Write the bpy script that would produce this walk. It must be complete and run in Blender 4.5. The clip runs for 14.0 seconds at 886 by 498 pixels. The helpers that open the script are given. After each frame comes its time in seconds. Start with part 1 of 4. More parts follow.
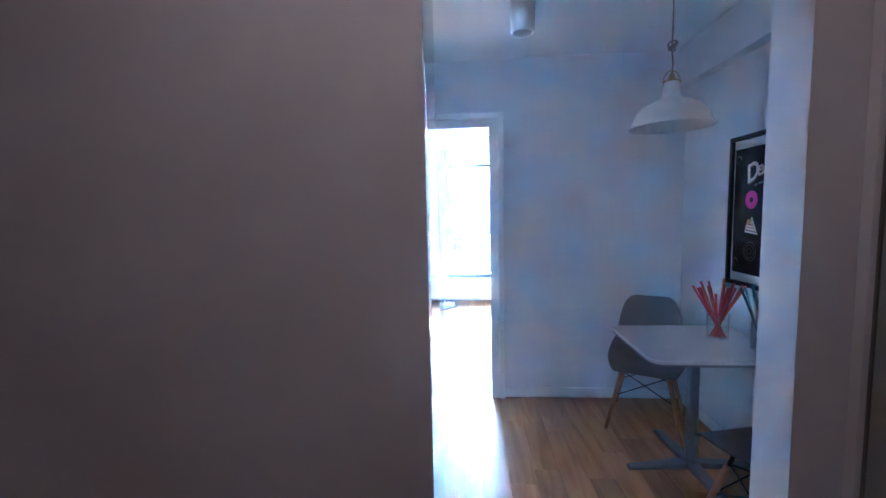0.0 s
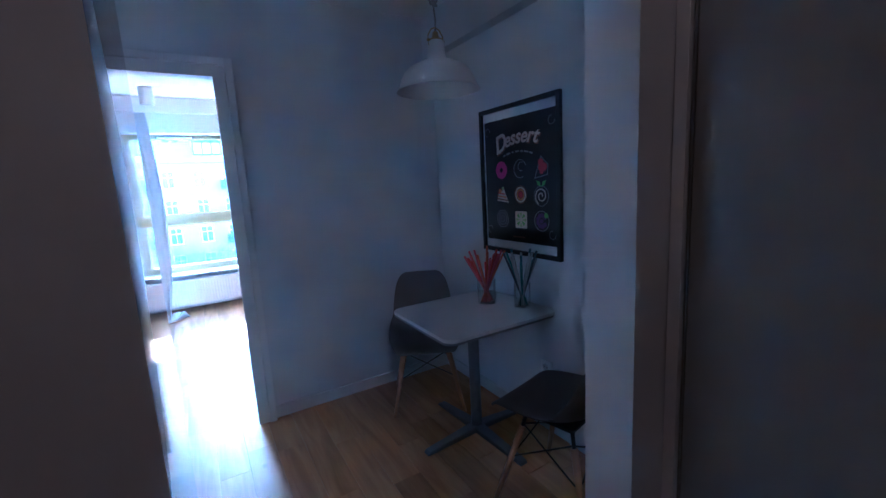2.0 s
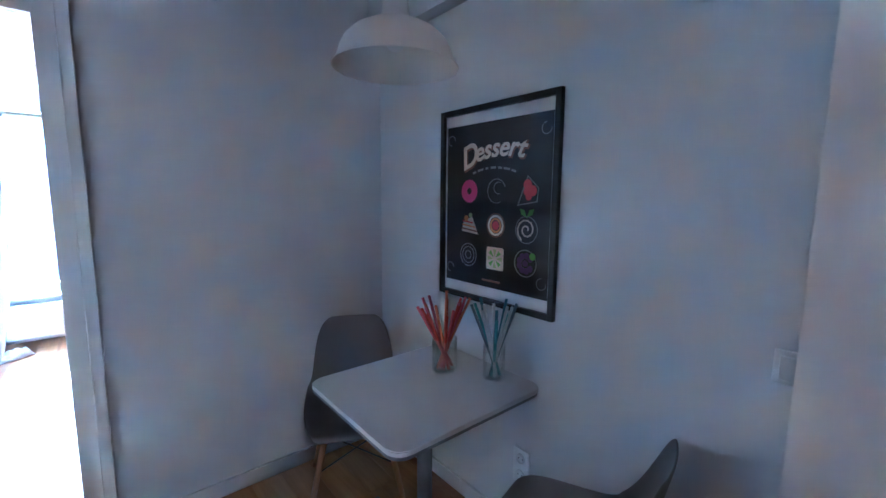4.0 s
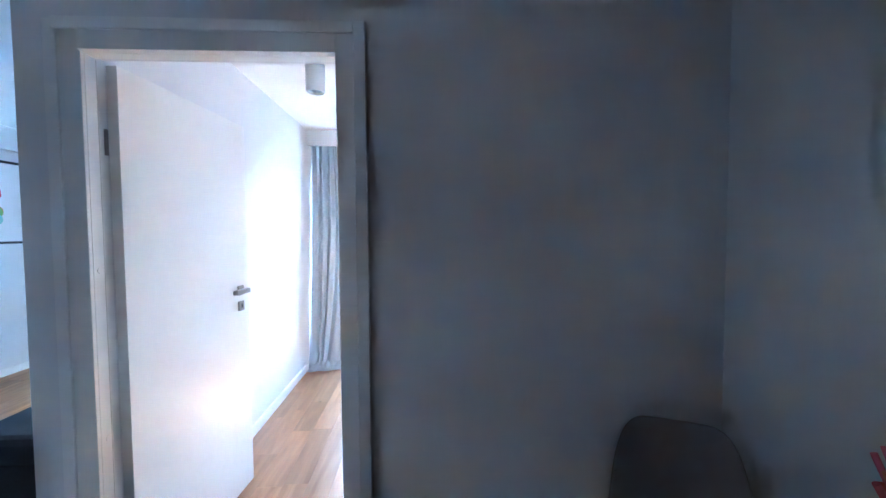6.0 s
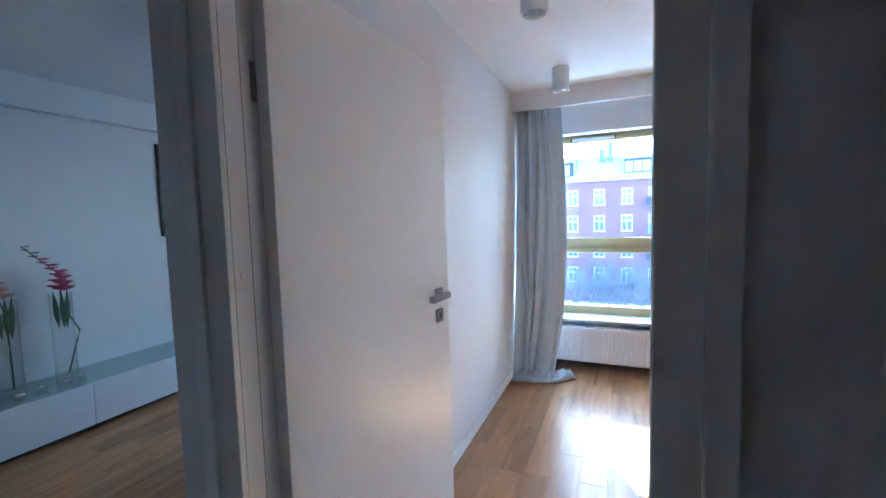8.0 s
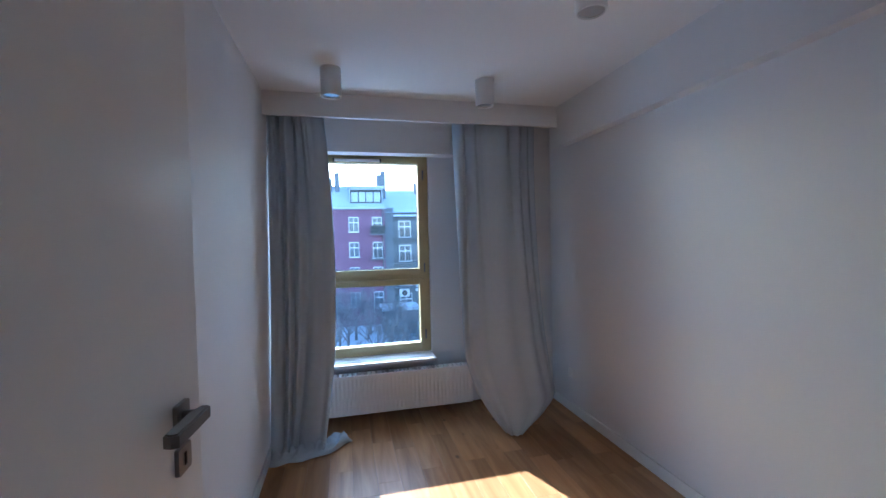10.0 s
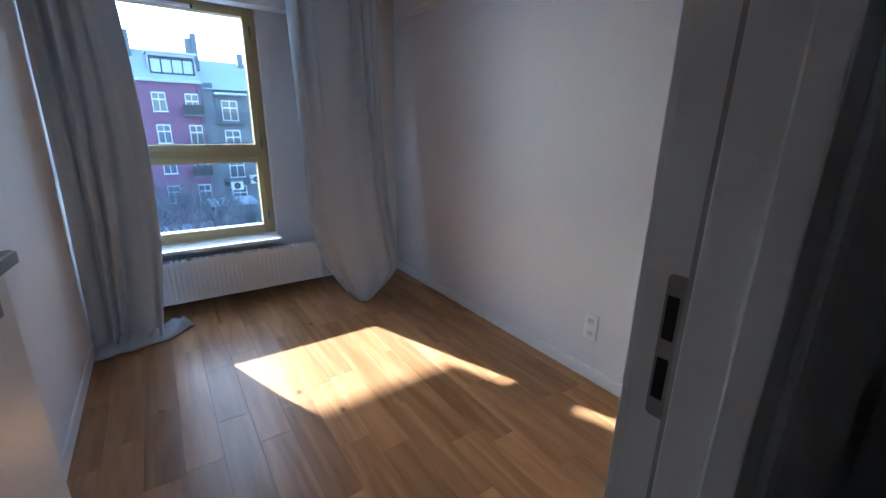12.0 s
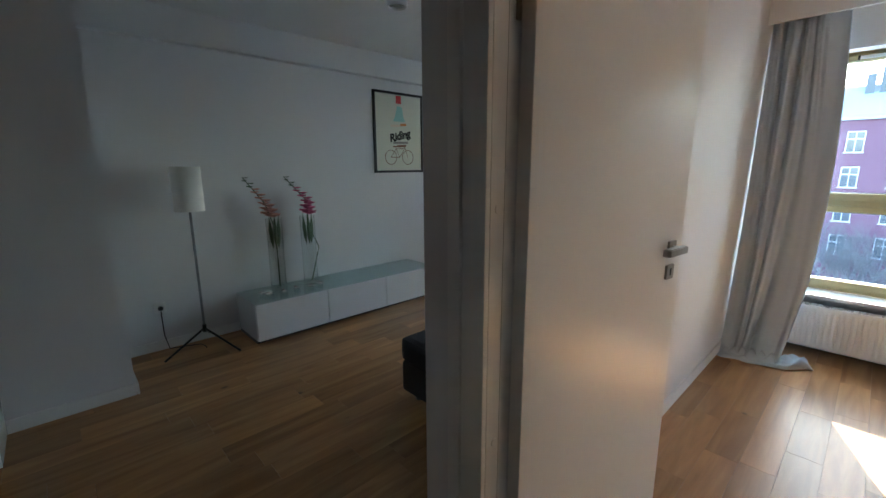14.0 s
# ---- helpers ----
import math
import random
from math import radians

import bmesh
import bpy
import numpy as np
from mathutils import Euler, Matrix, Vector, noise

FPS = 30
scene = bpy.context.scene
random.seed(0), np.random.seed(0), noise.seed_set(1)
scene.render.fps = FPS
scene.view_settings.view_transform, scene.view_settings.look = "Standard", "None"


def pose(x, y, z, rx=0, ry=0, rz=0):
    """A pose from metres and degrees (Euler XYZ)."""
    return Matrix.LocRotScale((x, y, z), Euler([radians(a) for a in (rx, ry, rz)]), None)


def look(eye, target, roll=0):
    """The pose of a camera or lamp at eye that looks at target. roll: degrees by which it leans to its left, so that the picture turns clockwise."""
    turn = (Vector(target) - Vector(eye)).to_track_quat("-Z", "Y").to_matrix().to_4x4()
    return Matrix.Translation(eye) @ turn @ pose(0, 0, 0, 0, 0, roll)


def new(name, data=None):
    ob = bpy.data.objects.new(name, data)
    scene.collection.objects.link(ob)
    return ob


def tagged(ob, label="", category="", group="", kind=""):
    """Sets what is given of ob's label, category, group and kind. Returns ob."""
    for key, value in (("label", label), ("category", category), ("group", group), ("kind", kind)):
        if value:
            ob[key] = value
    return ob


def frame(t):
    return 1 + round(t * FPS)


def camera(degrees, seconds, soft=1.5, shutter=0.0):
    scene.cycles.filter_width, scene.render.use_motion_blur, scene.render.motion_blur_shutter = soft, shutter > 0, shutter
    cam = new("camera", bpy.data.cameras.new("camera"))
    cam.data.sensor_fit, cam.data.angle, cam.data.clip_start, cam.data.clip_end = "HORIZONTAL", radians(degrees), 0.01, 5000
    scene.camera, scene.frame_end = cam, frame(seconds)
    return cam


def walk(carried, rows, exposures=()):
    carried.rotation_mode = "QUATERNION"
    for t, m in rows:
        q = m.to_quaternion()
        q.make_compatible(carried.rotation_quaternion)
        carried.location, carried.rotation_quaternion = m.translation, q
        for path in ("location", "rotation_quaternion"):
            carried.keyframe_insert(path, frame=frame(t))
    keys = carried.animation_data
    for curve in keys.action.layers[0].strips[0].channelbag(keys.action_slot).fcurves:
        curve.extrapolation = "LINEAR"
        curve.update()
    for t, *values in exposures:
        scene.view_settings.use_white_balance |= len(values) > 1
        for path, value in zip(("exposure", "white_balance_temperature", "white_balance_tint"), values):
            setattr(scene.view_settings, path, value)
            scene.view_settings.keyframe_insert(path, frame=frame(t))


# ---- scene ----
cam = camera(94.3, 14.0)
PATH = [
    (0, (0.356, 0.055, 1.42), (0.21, 2.041, 1.241), -1.3),
    (0.5, (0.419, 0.121, 1.414), (0.645, 2.093, 1.169), -2.8),
    (1, (0.383, 0.252, 1.404), (1.008, 2.135, 1.148), -2.8),
    (1.5, (0.305, 0.38, 1.423), (1.209, 2.145, 1.166), -4.3),
    (2, (0.312, 0.502, 1.394), (1.319, 2.2, 1.078), -3.2),
    (2.2, (0.332, 0.57, 1.382), (1.365, 2.245, 1.029), -3.8),
    (4.3, (0.654, 1.137, 1.429), (1.957, 2.638, 1.208), 0.6),
    (4.5, (0.698, 1.17, 1.434), (1.915, 2.751, 1.294), 0.6),
    (5, (0.812, 1.306, 1.469), (1.653, 3.119, 1.395), 0.6),
    (5.5, (0.83, 1.459, 1.469), (1.315, 3.396, 1.353), -0.2),
    (6, (0.762, 1.697, 1.433), (0.865, 3.692, 1.343), -0.4),
    (6.5, (0.695, 1.89, 1.434), (0.358, 3.856, 1.287), -0.6),
    (7, (0.631, 2.104, 1.42), (-0.158, 3.936, 1.271), -0.7),
    (7.2, (0.605, 2.178, 1.425), (-0.305, 3.954, 1.288), -0.7),
    (9.3, (0.174, 2.925, 1.416), (-0.127, 4.894, 1.233), -2.3),
    (9.5, (0.154, 2.976, 1.423), (-0.045, 4.958, 1.247), -1.8),
    (10, (0.094, 3.084, 1.452), (0.559, 5.029, 1.399), -1.3),
    (10.5, (0.043, 3.088, 1.456), (1.189, 4.725, 1.382), -1.9),
    (11, (0.047, 3.079, 1.424), (1.435, 4.495, 1.163), -1.1),
    (11.5, (0.043, 3.049, 1.375), (1.415, 4.43, 0.916), -0.2),
    (12, (0.049, 2.991, 1.346), (1.14, 4.568, 0.778), 0.9),
    (12.5, (0.14, 2.864, 1.345), (0.594, 4.751, 0.859), 1.7),
    (13, (0.184, 2.738, 1.359), (0.002, 4.682, 0.926), -0.2),
    (13.5, (0.204, 2.579, 1.375), (-0.714, 4.321, 1.026), -1.0),
    (14, (0.242, 2.435, 1.399), (-1.179, 3.786, 1.002), -0.2),
]
EXPOSURES = [(0.0, 7.15, 3770, 4), (0.5, 6.95, 3770, 4), (1.0, 6.7, 3720, 4), (1.5, 6.1, 3670, 5), (2.2, 5.65, 3720, 5),
             (4.3, 7.15, 4220, 2), (5.0, 7.4, 4170, 2), (5.5, 6.8, 4170, 2), (6.0, 5.8, 4320, 0), (6.5, 5.25, 4520, 0),
             (7.2, 5.1, 4770, 0), (9.3, 2.98, 4820, 6), (10.0, 2.88, 4920, 6), (11.0, 2.98, 4970, 6), (11.5, 2.93, 4920, 6),
             (12.5, 2.83, 5270, 5), (13.5, 3.13, 5590, 1), (14.0, 3.73, 6290, 1)]
walk(cam, [(t, look(eye, target, roll)) for t, eye, target, roll in PATH], EXPOSURES)

# ---- light ----
SUN_DIR = Vector((0.36, -1.0, -0.465))
sun_data = bpy.data.lights.new("sun", "SUN")
sun_data.energy, sun_data.angle, sun_data.color = 5.0, radians(0.6), (1.0, 0.97, 0.93)
sun = new("sun", sun_data)
sun.rotation_euler = SUN_DIR.to_track_quat("-Z", "Y").to_euler()
world = bpy.data.worlds.new("sky")
scene.world = world
world.use_nodes = True
wn = world.node_tree
sky = wn.nodes.new("ShaderNodeTexSky")
sky.sky_type, sky.sun_disc = "NISHITA", False
sky.sun_elevation, sky.sun_rotation = radians(23.5), radians(-19.8)
wn.links.new(sky.outputs[0], wn.nodes["Background"].inputs[0])
wn.nodes["Background"].inputs[1].default_value = 0.15


def area_lamp(name, at, to, sx, sy, watts, colour):
    d = bpy.data.lights.new(name, "AREA")
    d.shape, d.size, d.size_y, d.energy, d.color = "RECTANGLE", sx, sy, watts, colour
    ob = new(name, d)
    ob.matrix_world = look(at, to)
    return ob


# area lamps added outside the bedroom window to strengthen the sky's light
area_lamp("daylight_boost", (0.33, 8.4, 4.2), (0.33, 5.8, 0.6), 4.0, 2.4, 16, (0.78, 0.89, 1.0))
area_lamp("daylight_boost", (-2.6, 9.0, 2.6), (0.5, 5.8, 1.1), 3.2, 3.6, 8, (0.78, 0.89, 1.0))
# warm hall ceiling light behind the start
hall_lamp = bpy.data.lights.new("hall_bulb", "POINT")
hall_lamp.energy, hall_lamp.color, hall_lamp.shadow_soft_size = 0.055, (1.0, 0.54, 0.31), 0.12
new("hall_bulb", hall_lamp).location = (0.36, 0.15, 2.40)

# ---- materials ----


def mat(name, colour, rough=0.5, metal=0.0, var=0.06, scale=6.0, bump=0.0, bscale=60.0, spec=0.5, coat=0.0, fine=0.0):
    m = bpy.data.materials.new(name)
    m.use_nodes = True
    nt = m.node_tree
    b = nt.nodes["Principled BSDF"]
    b.inputs["Roughness"].default_value, b.inputs["Metallic"].default_value = rough, metal
    b.inputs["Specular IOR Level"].default_value, b.inputs["Coat Weight"].default_value = spec, coat
    b.inputs["Coat Roughness"].default_value = 0.05
    tc = nt.nodes.new("ShaderNodeTexCoord")
    n = nt.nodes.new("ShaderNodeTexNoise")
    n.inputs["Scale"].default_value, n.inputs["Detail"].default_value = scale, 6
    nt.links.new(tc.outputs["Object"], n.inputs["Vector"])
    mix = nt.nodes.new("ShaderNodeMix")
    mix.data_type = "RGBA"
    mix.inputs["A"].default_value = (*[c * (1 - var) for c in colour], 1)
    mix.inputs["B"].default_value = (*[min(1, c * (1 + var)) for c in colour], 1)
    nt.links.new(n.outputs["Fac"], mix.inputs["Factor"])
    nt.links.new(mix.outputs["Result"], b.inputs["Base Color"])
    if bump:
        n2 = nt.nodes.new("ShaderNodeTexNoise")
        n2.inputs["Scale"].default_value, n2.inputs["Detail"].default_value = bscale, 4
        nt.links.new(tc.outputs["Object"], n2.inputs["Vector"])
        bp = nt.nodes.new("ShaderNodeBump")
        bp.inputs["Strength"].default_value, bp.inputs["Distance"].default_value = bump, 0.004
        nt.links.new(n2.outputs["Fac"], bp.inputs["Height"])
        nt.links.new(bp.outputs["Normal"], b.inputs["Normal"])
        if fine:
            mr = nt.nodes.new("ShaderNodeMapRange")
            mr.inputs["To Min"].default_value, mr.inputs["To Max"].default_value = rough - fine, rough + fine
            nt.links.new(n2.outputs["Fac"], mr.inputs["Value"])
            nt.links.new(mr.outputs["Result"], b.inputs["Roughness"])
    return m


def oak_planks(name):
    m = bpy.data.materials.new(name)
    m.use_nodes = True
    nt = m.node_tree
    N, L = nt.nodes.new, nt.links.new
    b = nt.nodes["Principled BSDF"]
    tc, oi = N("ShaderNodeTexCoord"), N("ShaderNodeObjectInfo")
    off = N("ShaderNodeVectorMath")
    off.operation = "MULTIPLY"
    comb = N("ShaderNodeCombineXYZ")
    isl = N("ShaderNodeNewGeometry")
    rsum, rnd = N("ShaderNodeMath"), N("ShaderNodeMath")
    rsum.operation, rnd.operation = "ADD", "FRACT"
    L(oi.outputs["Random"], rsum.inputs[0])
    L(isl.outputs["Random Per Island"], rsum.inputs[1])
    L(rsum.outputs[0], rnd.inputs[0])
    for k in range(3):
        L(rnd.outputs[0], comb.inputs[k])
    L(comb.outputs[0], off.inputs[0])
    off.inputs[1].default_value = (31.0, 57.0, 13.0)
    geo = N("ShaderNodeNewGeometry")
    add = N("ShaderNodeVectorMath")
    L(geo.outputs["Position"], add.inputs[0])
    L(off.outputs[0], add.inputs[1])
    mp = N("ShaderNodeMapping")
    mp.inputs["Scale"].default_value = (9.0, 0.9, 9.0)
    L(add.outputs[0], mp.inputs["Vector"])
    grain = N("ShaderNodeTexNoise")
    grain.inputs["Scale"].default_value, grain.inputs["Detail"].default_value, grain.inputs["Distortion"].default_value = 1.5, 5, 0.8
    L(mp.outputs[0], grain.inputs["Vector"])
    mp2 = N("ShaderNodeMapping")
    mp2.inputs["Scale"].default_value = (70.0, 5.0, 70.0)
    L(add.outputs[0], mp2.inputs["Vector"])
    fine = N("ShaderNodeTexNoise")
    fine.inputs["Scale"].default_value, fine.inputs["Detail"].default_value = 1.0, 5
    L(mp2.outputs[0], fine.inputs["Vector"])
    ramp = N("ShaderNodeValToRGB")
    e = ramp.color_ramp.elements
    e[0].position, e[0].color = 0.28, (0.290, 0.130, 0.045, 1)
    e[1].position, e[1].color = 0.72, (0.51, 0.28, 0.122, 1)
    e.new(0.5).color = (0.40, 0.20, 0.079, 1)
    L(grain.outputs["Fac"], ramp.inputs["Fac"])
    # knots
    vor = N("ShaderNodeTexVoronoi")
    vor.inputs["Scale"].default_value = 3.4
    mp3 = N("ShaderNodeMapping")
    mp3.inputs["Scale"].default_value = (1.0, 0.6, 1.0)
    L(add.outputs[0], mp3.inputs["Vector"])
    L(mp3.outputs[0], vor.inputs["Vector"])
    kn = N("ShaderNodeMapRange")
    kn.inputs["From Min"].default_value, kn.inputs["From Max"].default_value = 0.015, 0.065
    kn.inputs["To Min"].default_value, kn.inputs["To Max"].default_value = 0.30, 1.0
    L(vor.outputs["Distance"], kn.inputs["Value"])
    hsv = N("ShaderNodeHueSaturation")
    L(ramp.outputs["Color"], hsv.inputs["Color"])
    val = N("ShaderNodeMapRange")
    val.inputs["To Min"].default_value, val.inputs["To Max"].default_value = 0.78, 1.18
    L(rnd.outputs[0], val.inputs["Value"])
    mul = N("ShaderNodeMath")
    mul.operation = "MULTIPLY"
    L(val.outputs["Result"], mul.inputs[0])
    L(kn.outputs["Result"], mul.inputs[1])
    fr = N("ShaderNodeMapRange")
    fr.inputs["To Min"].default_value, fr.inputs["To Max"].default_value = 0.88, 1.12
    L(fine.outputs["Fac"], fr.inputs["Value"])
    mul2 = N("ShaderNodeMath")
    mul2.operation = "MULTIPLY"
    L(mul.outputs[0], mul2.inputs[0])
    L(fr.outputs["Result"], mul2.inputs[1])
    L(mul2.outputs[0], hsv.inputs["Value"])
    L(hsv.outputs["Color"], b.inputs["Base Color"])
    b.inputs["Specular IOR Level"].default_value = 0.38
    rr = N("ShaderNodeMapRange")
    rr.inputs["To Min"].default_value, rr.inputs["To Max"].default_value = 0.26, 0.40
    L(fine.outputs["Fac"], rr.inputs["Value"])
    L(rr.outputs["Result"], b.inputs["Roughness"])
    bp = N("ShaderNodeBump")
    bp.inputs["Strength"].default_value, bp.inputs["Distance"].default_value = 0.04, 0.001
    L(fine.outputs["Fac"], bp.inputs["Height"])
    L(bp.outputs["Normal"], b.inputs["Normal"])
    return m


def glass(name, tint=(1, 1, 1)):
    m = bpy.data.materials.new(name)
    m.use_nodes = True
    nt = m.node_tree
    nt.nodes.remove(nt.nodes["Principled BSDF"])
    tr, gl = nt.nodes.new("ShaderNodeBsdfTransparent"), nt.nodes.new("ShaderNodeBsdfGlossy")
    mx, fz, pw = nt.nodes.new("ShaderNodeMixShader"), nt.nodes.new("ShaderNodeLayerWeight"), nt.nodes.new("ShaderNodeMath")
    tr.inputs["Color"].default_value = (*tint, 1)
    gl.inputs["Roughness"].default_value = 0.01
    pw.operation = "POWER"
    pw.inputs[1].default_value = 4.0
    sc = nt.nodes.new("ShaderNodeMapRange")
    sc.inputs["To Min"].default_value, sc.inputs["To Max"].default_value = 0.035, 0.85
    nt.links.new(fz.outputs["Facing"], pw.inputs[0])
    nt.links.new(pw.outputs[0], sc.inputs["Value"])
    nt.links.new(sc.outputs["Result"], mx.inputs[0])
    nt.links.new(tr.outputs[0], mx.inputs[1])
    nt.links.new(gl.outputs[0], mx.inputs[2])
    nt.links.new(mx.outputs[0], nt.nodes["Material Output"].inputs[0])
    return m


WALL = mat("wall_paint", (0.71, 0.71, 0.72), 0.6, var=0.02, scale=1.5, bump=0.05, bscale=220)
CEIL = mat("ceiling_paint", (0.80, 0.80, 0.80), 0.8, var=0.015, scale=1.2, bump=0.03, bscale=200)
TRIM = mat("white_trim", (0.78, 0.78, 0.77), 0.35, var=0.02, scale=4)
DOORW = mat("door_foil", (0.76, 0.75, 0.73), 0.32, var=0.015, scale=3, bump=0.02, bscale=150)
GLOSS = mat("gloss_lacquer", (0.76, 0.77, 0.79), 0.06, var=0.01, scale=2, spec=0.6, coat=0.5)
WARD = mat("wardrobe_glass", (0.33, 0.315, 0.28), 0.12, var=0.02, scale=1.5, spec=0.5)
OAK = oak_planks("oak_floor")
SUBFLOOR = mat("subfloor", (0.10, 0.055, 0.03), 0.8)
FABRIC = mat("curtain_cloth", (0.50, 0.565, 0.635), 0.85, var=0.04, scale=30, bump=0.25, bscale=420, spec=0.1)
FRAME = mat("olive_wood_frame", (0.47, 0.39, 0.20), 0.42, var=0.05, scale=14, bump=0.05, bscale=90)
RAD = mat("radiator_enamel", (0.82, 0.82, 0.80), 0.3, var=0.01)
STEEL = mat("brushed_steel", (0.29, 0.27, 0.25), 0.30, 1.0, var=0.05, scale=40, bump=0.05, bscale=200)
DARKSTEEL = mat("grey_steel", (0.22, 0.23, 0.25), 0.4, 0.6, var=0.05, scale=20)
CHROME = mat("chrome", (0.8, 0.8, 0.8), 0.1, 1.0, var=0.01)
BRASS = mat("brass", (0.45, 0.33, 0.15), 0.3, 1.0, var=0.05)
BLACK = mat("black_paint", (0.012, 0.012, 0.013), 0.35, var=0.1)
# near-black: shade drawn for small holes, and printed black lettering
DARK = mat("hole_shade_and_ink", (0.006, 0.006, 0.006), 0.8)
PLASTIC = mat("white_plastic", (0.80, 0.80, 0.79), 0.3, var=0.01)
SHELL = mat("grey_shell", (0.155, 0.132, 0.118), 0.48, var=0.04, scale=20, bump=0.04, bscale=260)
BEECH = mat("beech_legs", (0.48, 0.225, 0.09), 0.4, var=0.18, scale=24, bump=0.04, bscale=90)
TABLE = mat("table_laminate", (0.74, 0.74, 0.74), 0.28, var=0.015, scale=3)
ENAMEL = mat("lamp_enamel", (0.80, 0.78, 0.74), 0.32, var=0.02, scale=5)
LINEN = mat("lamp_linen", (0.80, 0.79, 0.76), 0.8, var=0.03, scale=40, bump=0.1, bscale=300)
SOFA = mat("sofa_fabric", (0.040, 0.042, 0.050), 0.9, var=0.2, scale=60, bump=0.35, bscale=350, spec=0.15)
PAPER = mat("paper", (0.78, 0.78, 0.79), 0.5, var=0.02, scale=3)
CREAM = mat("cream_paper", (0.66, 0.66, 0.56), 0.5, var=0.03, scale=3)
CHALK = mat("chalkboard_print", (0.016, 0.015, 0.017), 0.45, var=0.35, scale=9)
PANE = glass("window_glass", (0.96, 0.98, 0.98))
VASEG = glass("vase_glass", (0.985, 0.995, 0.99))
TOPG = glass("top_glass", (0.90, 0.97, 0.95))


def flat(name, colour, rough=0.5):
    return mat(name, colour, rough, var=0.08, scale=25)


PINK, GREEN, RED, ORANGE, CREAMC, PURPLE, BROWN, TEAL, GREYC, LIME = (flat(n, c) for n, c in (
    ("print_pink", (0.62, 0.05, 0.25)), ("print_green", (0.22, 0.45, 0.10)), ("print_red", (0.60, 0.06, 0.07)),
    ("print_orange", (0.65, 0.25, 0.08)), ("print_cream", (0.72, 0.60, 0.47)), ("print_purple", (0.10, 0.04, 0.14)),
    ("print_brown", (0.22, 0.10, 0.06)), ("print_teal", (0.33, 0.60, 0.55)), ("print_grey", (0.26, 0.24, 0.22)),
    ("print_lime", (0.45, 0.52, 0.22))))

# ---- mesh helpers ----


def box(bm, x0, x1, y0, y1, z0, z1, bevel=0.0):
    v = [bm.verts.new((x, y, z)) for x in (x0, x1) for y in (y0, y1) for z in (z0, z1)]
    fs = [bm.faces.new([v[i] for i in f]) for f in ((0, 1, 3, 2), (4, 6, 7, 5), (0, 4, 5, 1), (2, 3, 7, 6), (0, 2, 6, 4), (1, 5, 7, 3))]
    if bevel:
        es = list({e for f in fs for e in f.edges})
        bmesh.ops.bevel(bm, geom=es, offset=bevel, segments=2, affect="EDGES", profile=0.6)
    return bm


def lathe(bm, profile, seg=32, at=(0, 0, 0), smooth=True):
    rings = []
    for r, z in profile:
        rings.append([bm.verts.new((at[0] + r * math.cos(2 * math.pi * k / seg), at[1] + r * math.sin(2 * math.pi * k / seg), at[2] + z)) for k in range(seg)])
    for a, b in zip(rings, rings[1:]):
        for k in range(seg):
            f = bm.faces.new((a[k], a[(k + 1) % seg], b[(k + 1) % seg], b[k]))
            f.smooth = smooth
    return rings


def solid_lathe(bm, profile, seg=32, at=(0, 0, 0)):
    r = lathe(bm, profile, seg, at)
    bm.faces.new(list(reversed(r[0])))
    bm.faces.new(r[-1])
    return bm


def rod(bm, a, b, r0, r1=None, seg=12):
    a, b = Vector(a), Vector(b)
    r1 = r0 if r1 is None else r1
    q = (b - a).to_track_quat("Z", "Y")
    rings = []
    for p, r in ((a, r0), (b, r1)):
        rings.append([bm.verts.new(p + q @ Vector((r * math.cos(2 * math.pi * k / seg), r * math.sin(2 * math.pi * k / seg), 0))) for k in range(seg)])
    for k in range(seg):
        bm.faces.new((rings[0][k], rings[0][(k + 1) % seg], rings[1][(k + 1) % seg], rings[1][k])).smooth = True
    bm.faces.new(list(reversed(rings[0])))
    bm.faces.new(rings[1])
    return bm


def tube(bm, pts, r, seg=8):
    pts = [Vector(p) for p in pts]
    rings = []
    for i, p in enumerate(pts):
        d = (pts[min(i + 1, len(pts) - 1)] - pts[max(i - 1, 0)]).normalized()
        q = d.to_track_quat("Z", "Y")
        rr = r(i / (len(pts) - 1)) if callable(r) else r
        rings.append([bm.verts.new(p + q @ Vector((rr * math.cos(2 * math.pi * k / seg), rr * math.sin(2 * math.pi * k / seg), 0))) for k in range(seg)])
    for a, b in zip(rings, rings[1:]):
        for k in range(seg):
            bm.faces.new((a[k], a[(k + 1) % seg], b[(k + 1) % seg], b[k])).smooth = True
    bm.faces.new(list(reversed(rings[0])))
    bm.faces.new(rings[-1])
    return bm


def prism(bm, outline, z0, z1, bevel=0.0):
    """Extrudes a plan outline (x, y) from z0 to z1."""
    lo = [bm.verts.new((x, y, z0)) for x, y in outline]
    hi = [bm.verts.new((x, y, z1)) for x, y in outline]
    n = len(outline)
    bm.faces.new(list(reversed(lo)))
    top = bm.faces.new(hi)
    for k in range(n):
        bm.faces.new((lo[k], lo[(k + 1) % n], hi[(k + 1) % n], hi[k]))
    if bevel:
        bmesh.ops.bevel(bm, geom=list(top.edges), offset=bevel, segments=2, affect="EDGES")
    return bm


def rounded(x0, x1, y0, y1, r, seg=6):
    pts = []
    for cx, cy, a0 in ((x1 - r, y1 - r, 0), (x0 + r, y1 - r, 90), (x0 + r, y0 + r, 180), (x1 - r, y0 + r, 270)):
        for k in range(seg + 1):
            a = radians(a0 + 90 * k / seg)
            pts.append((cx + r * math.cos(a), cy + r * math.sin(a)))
    return pts


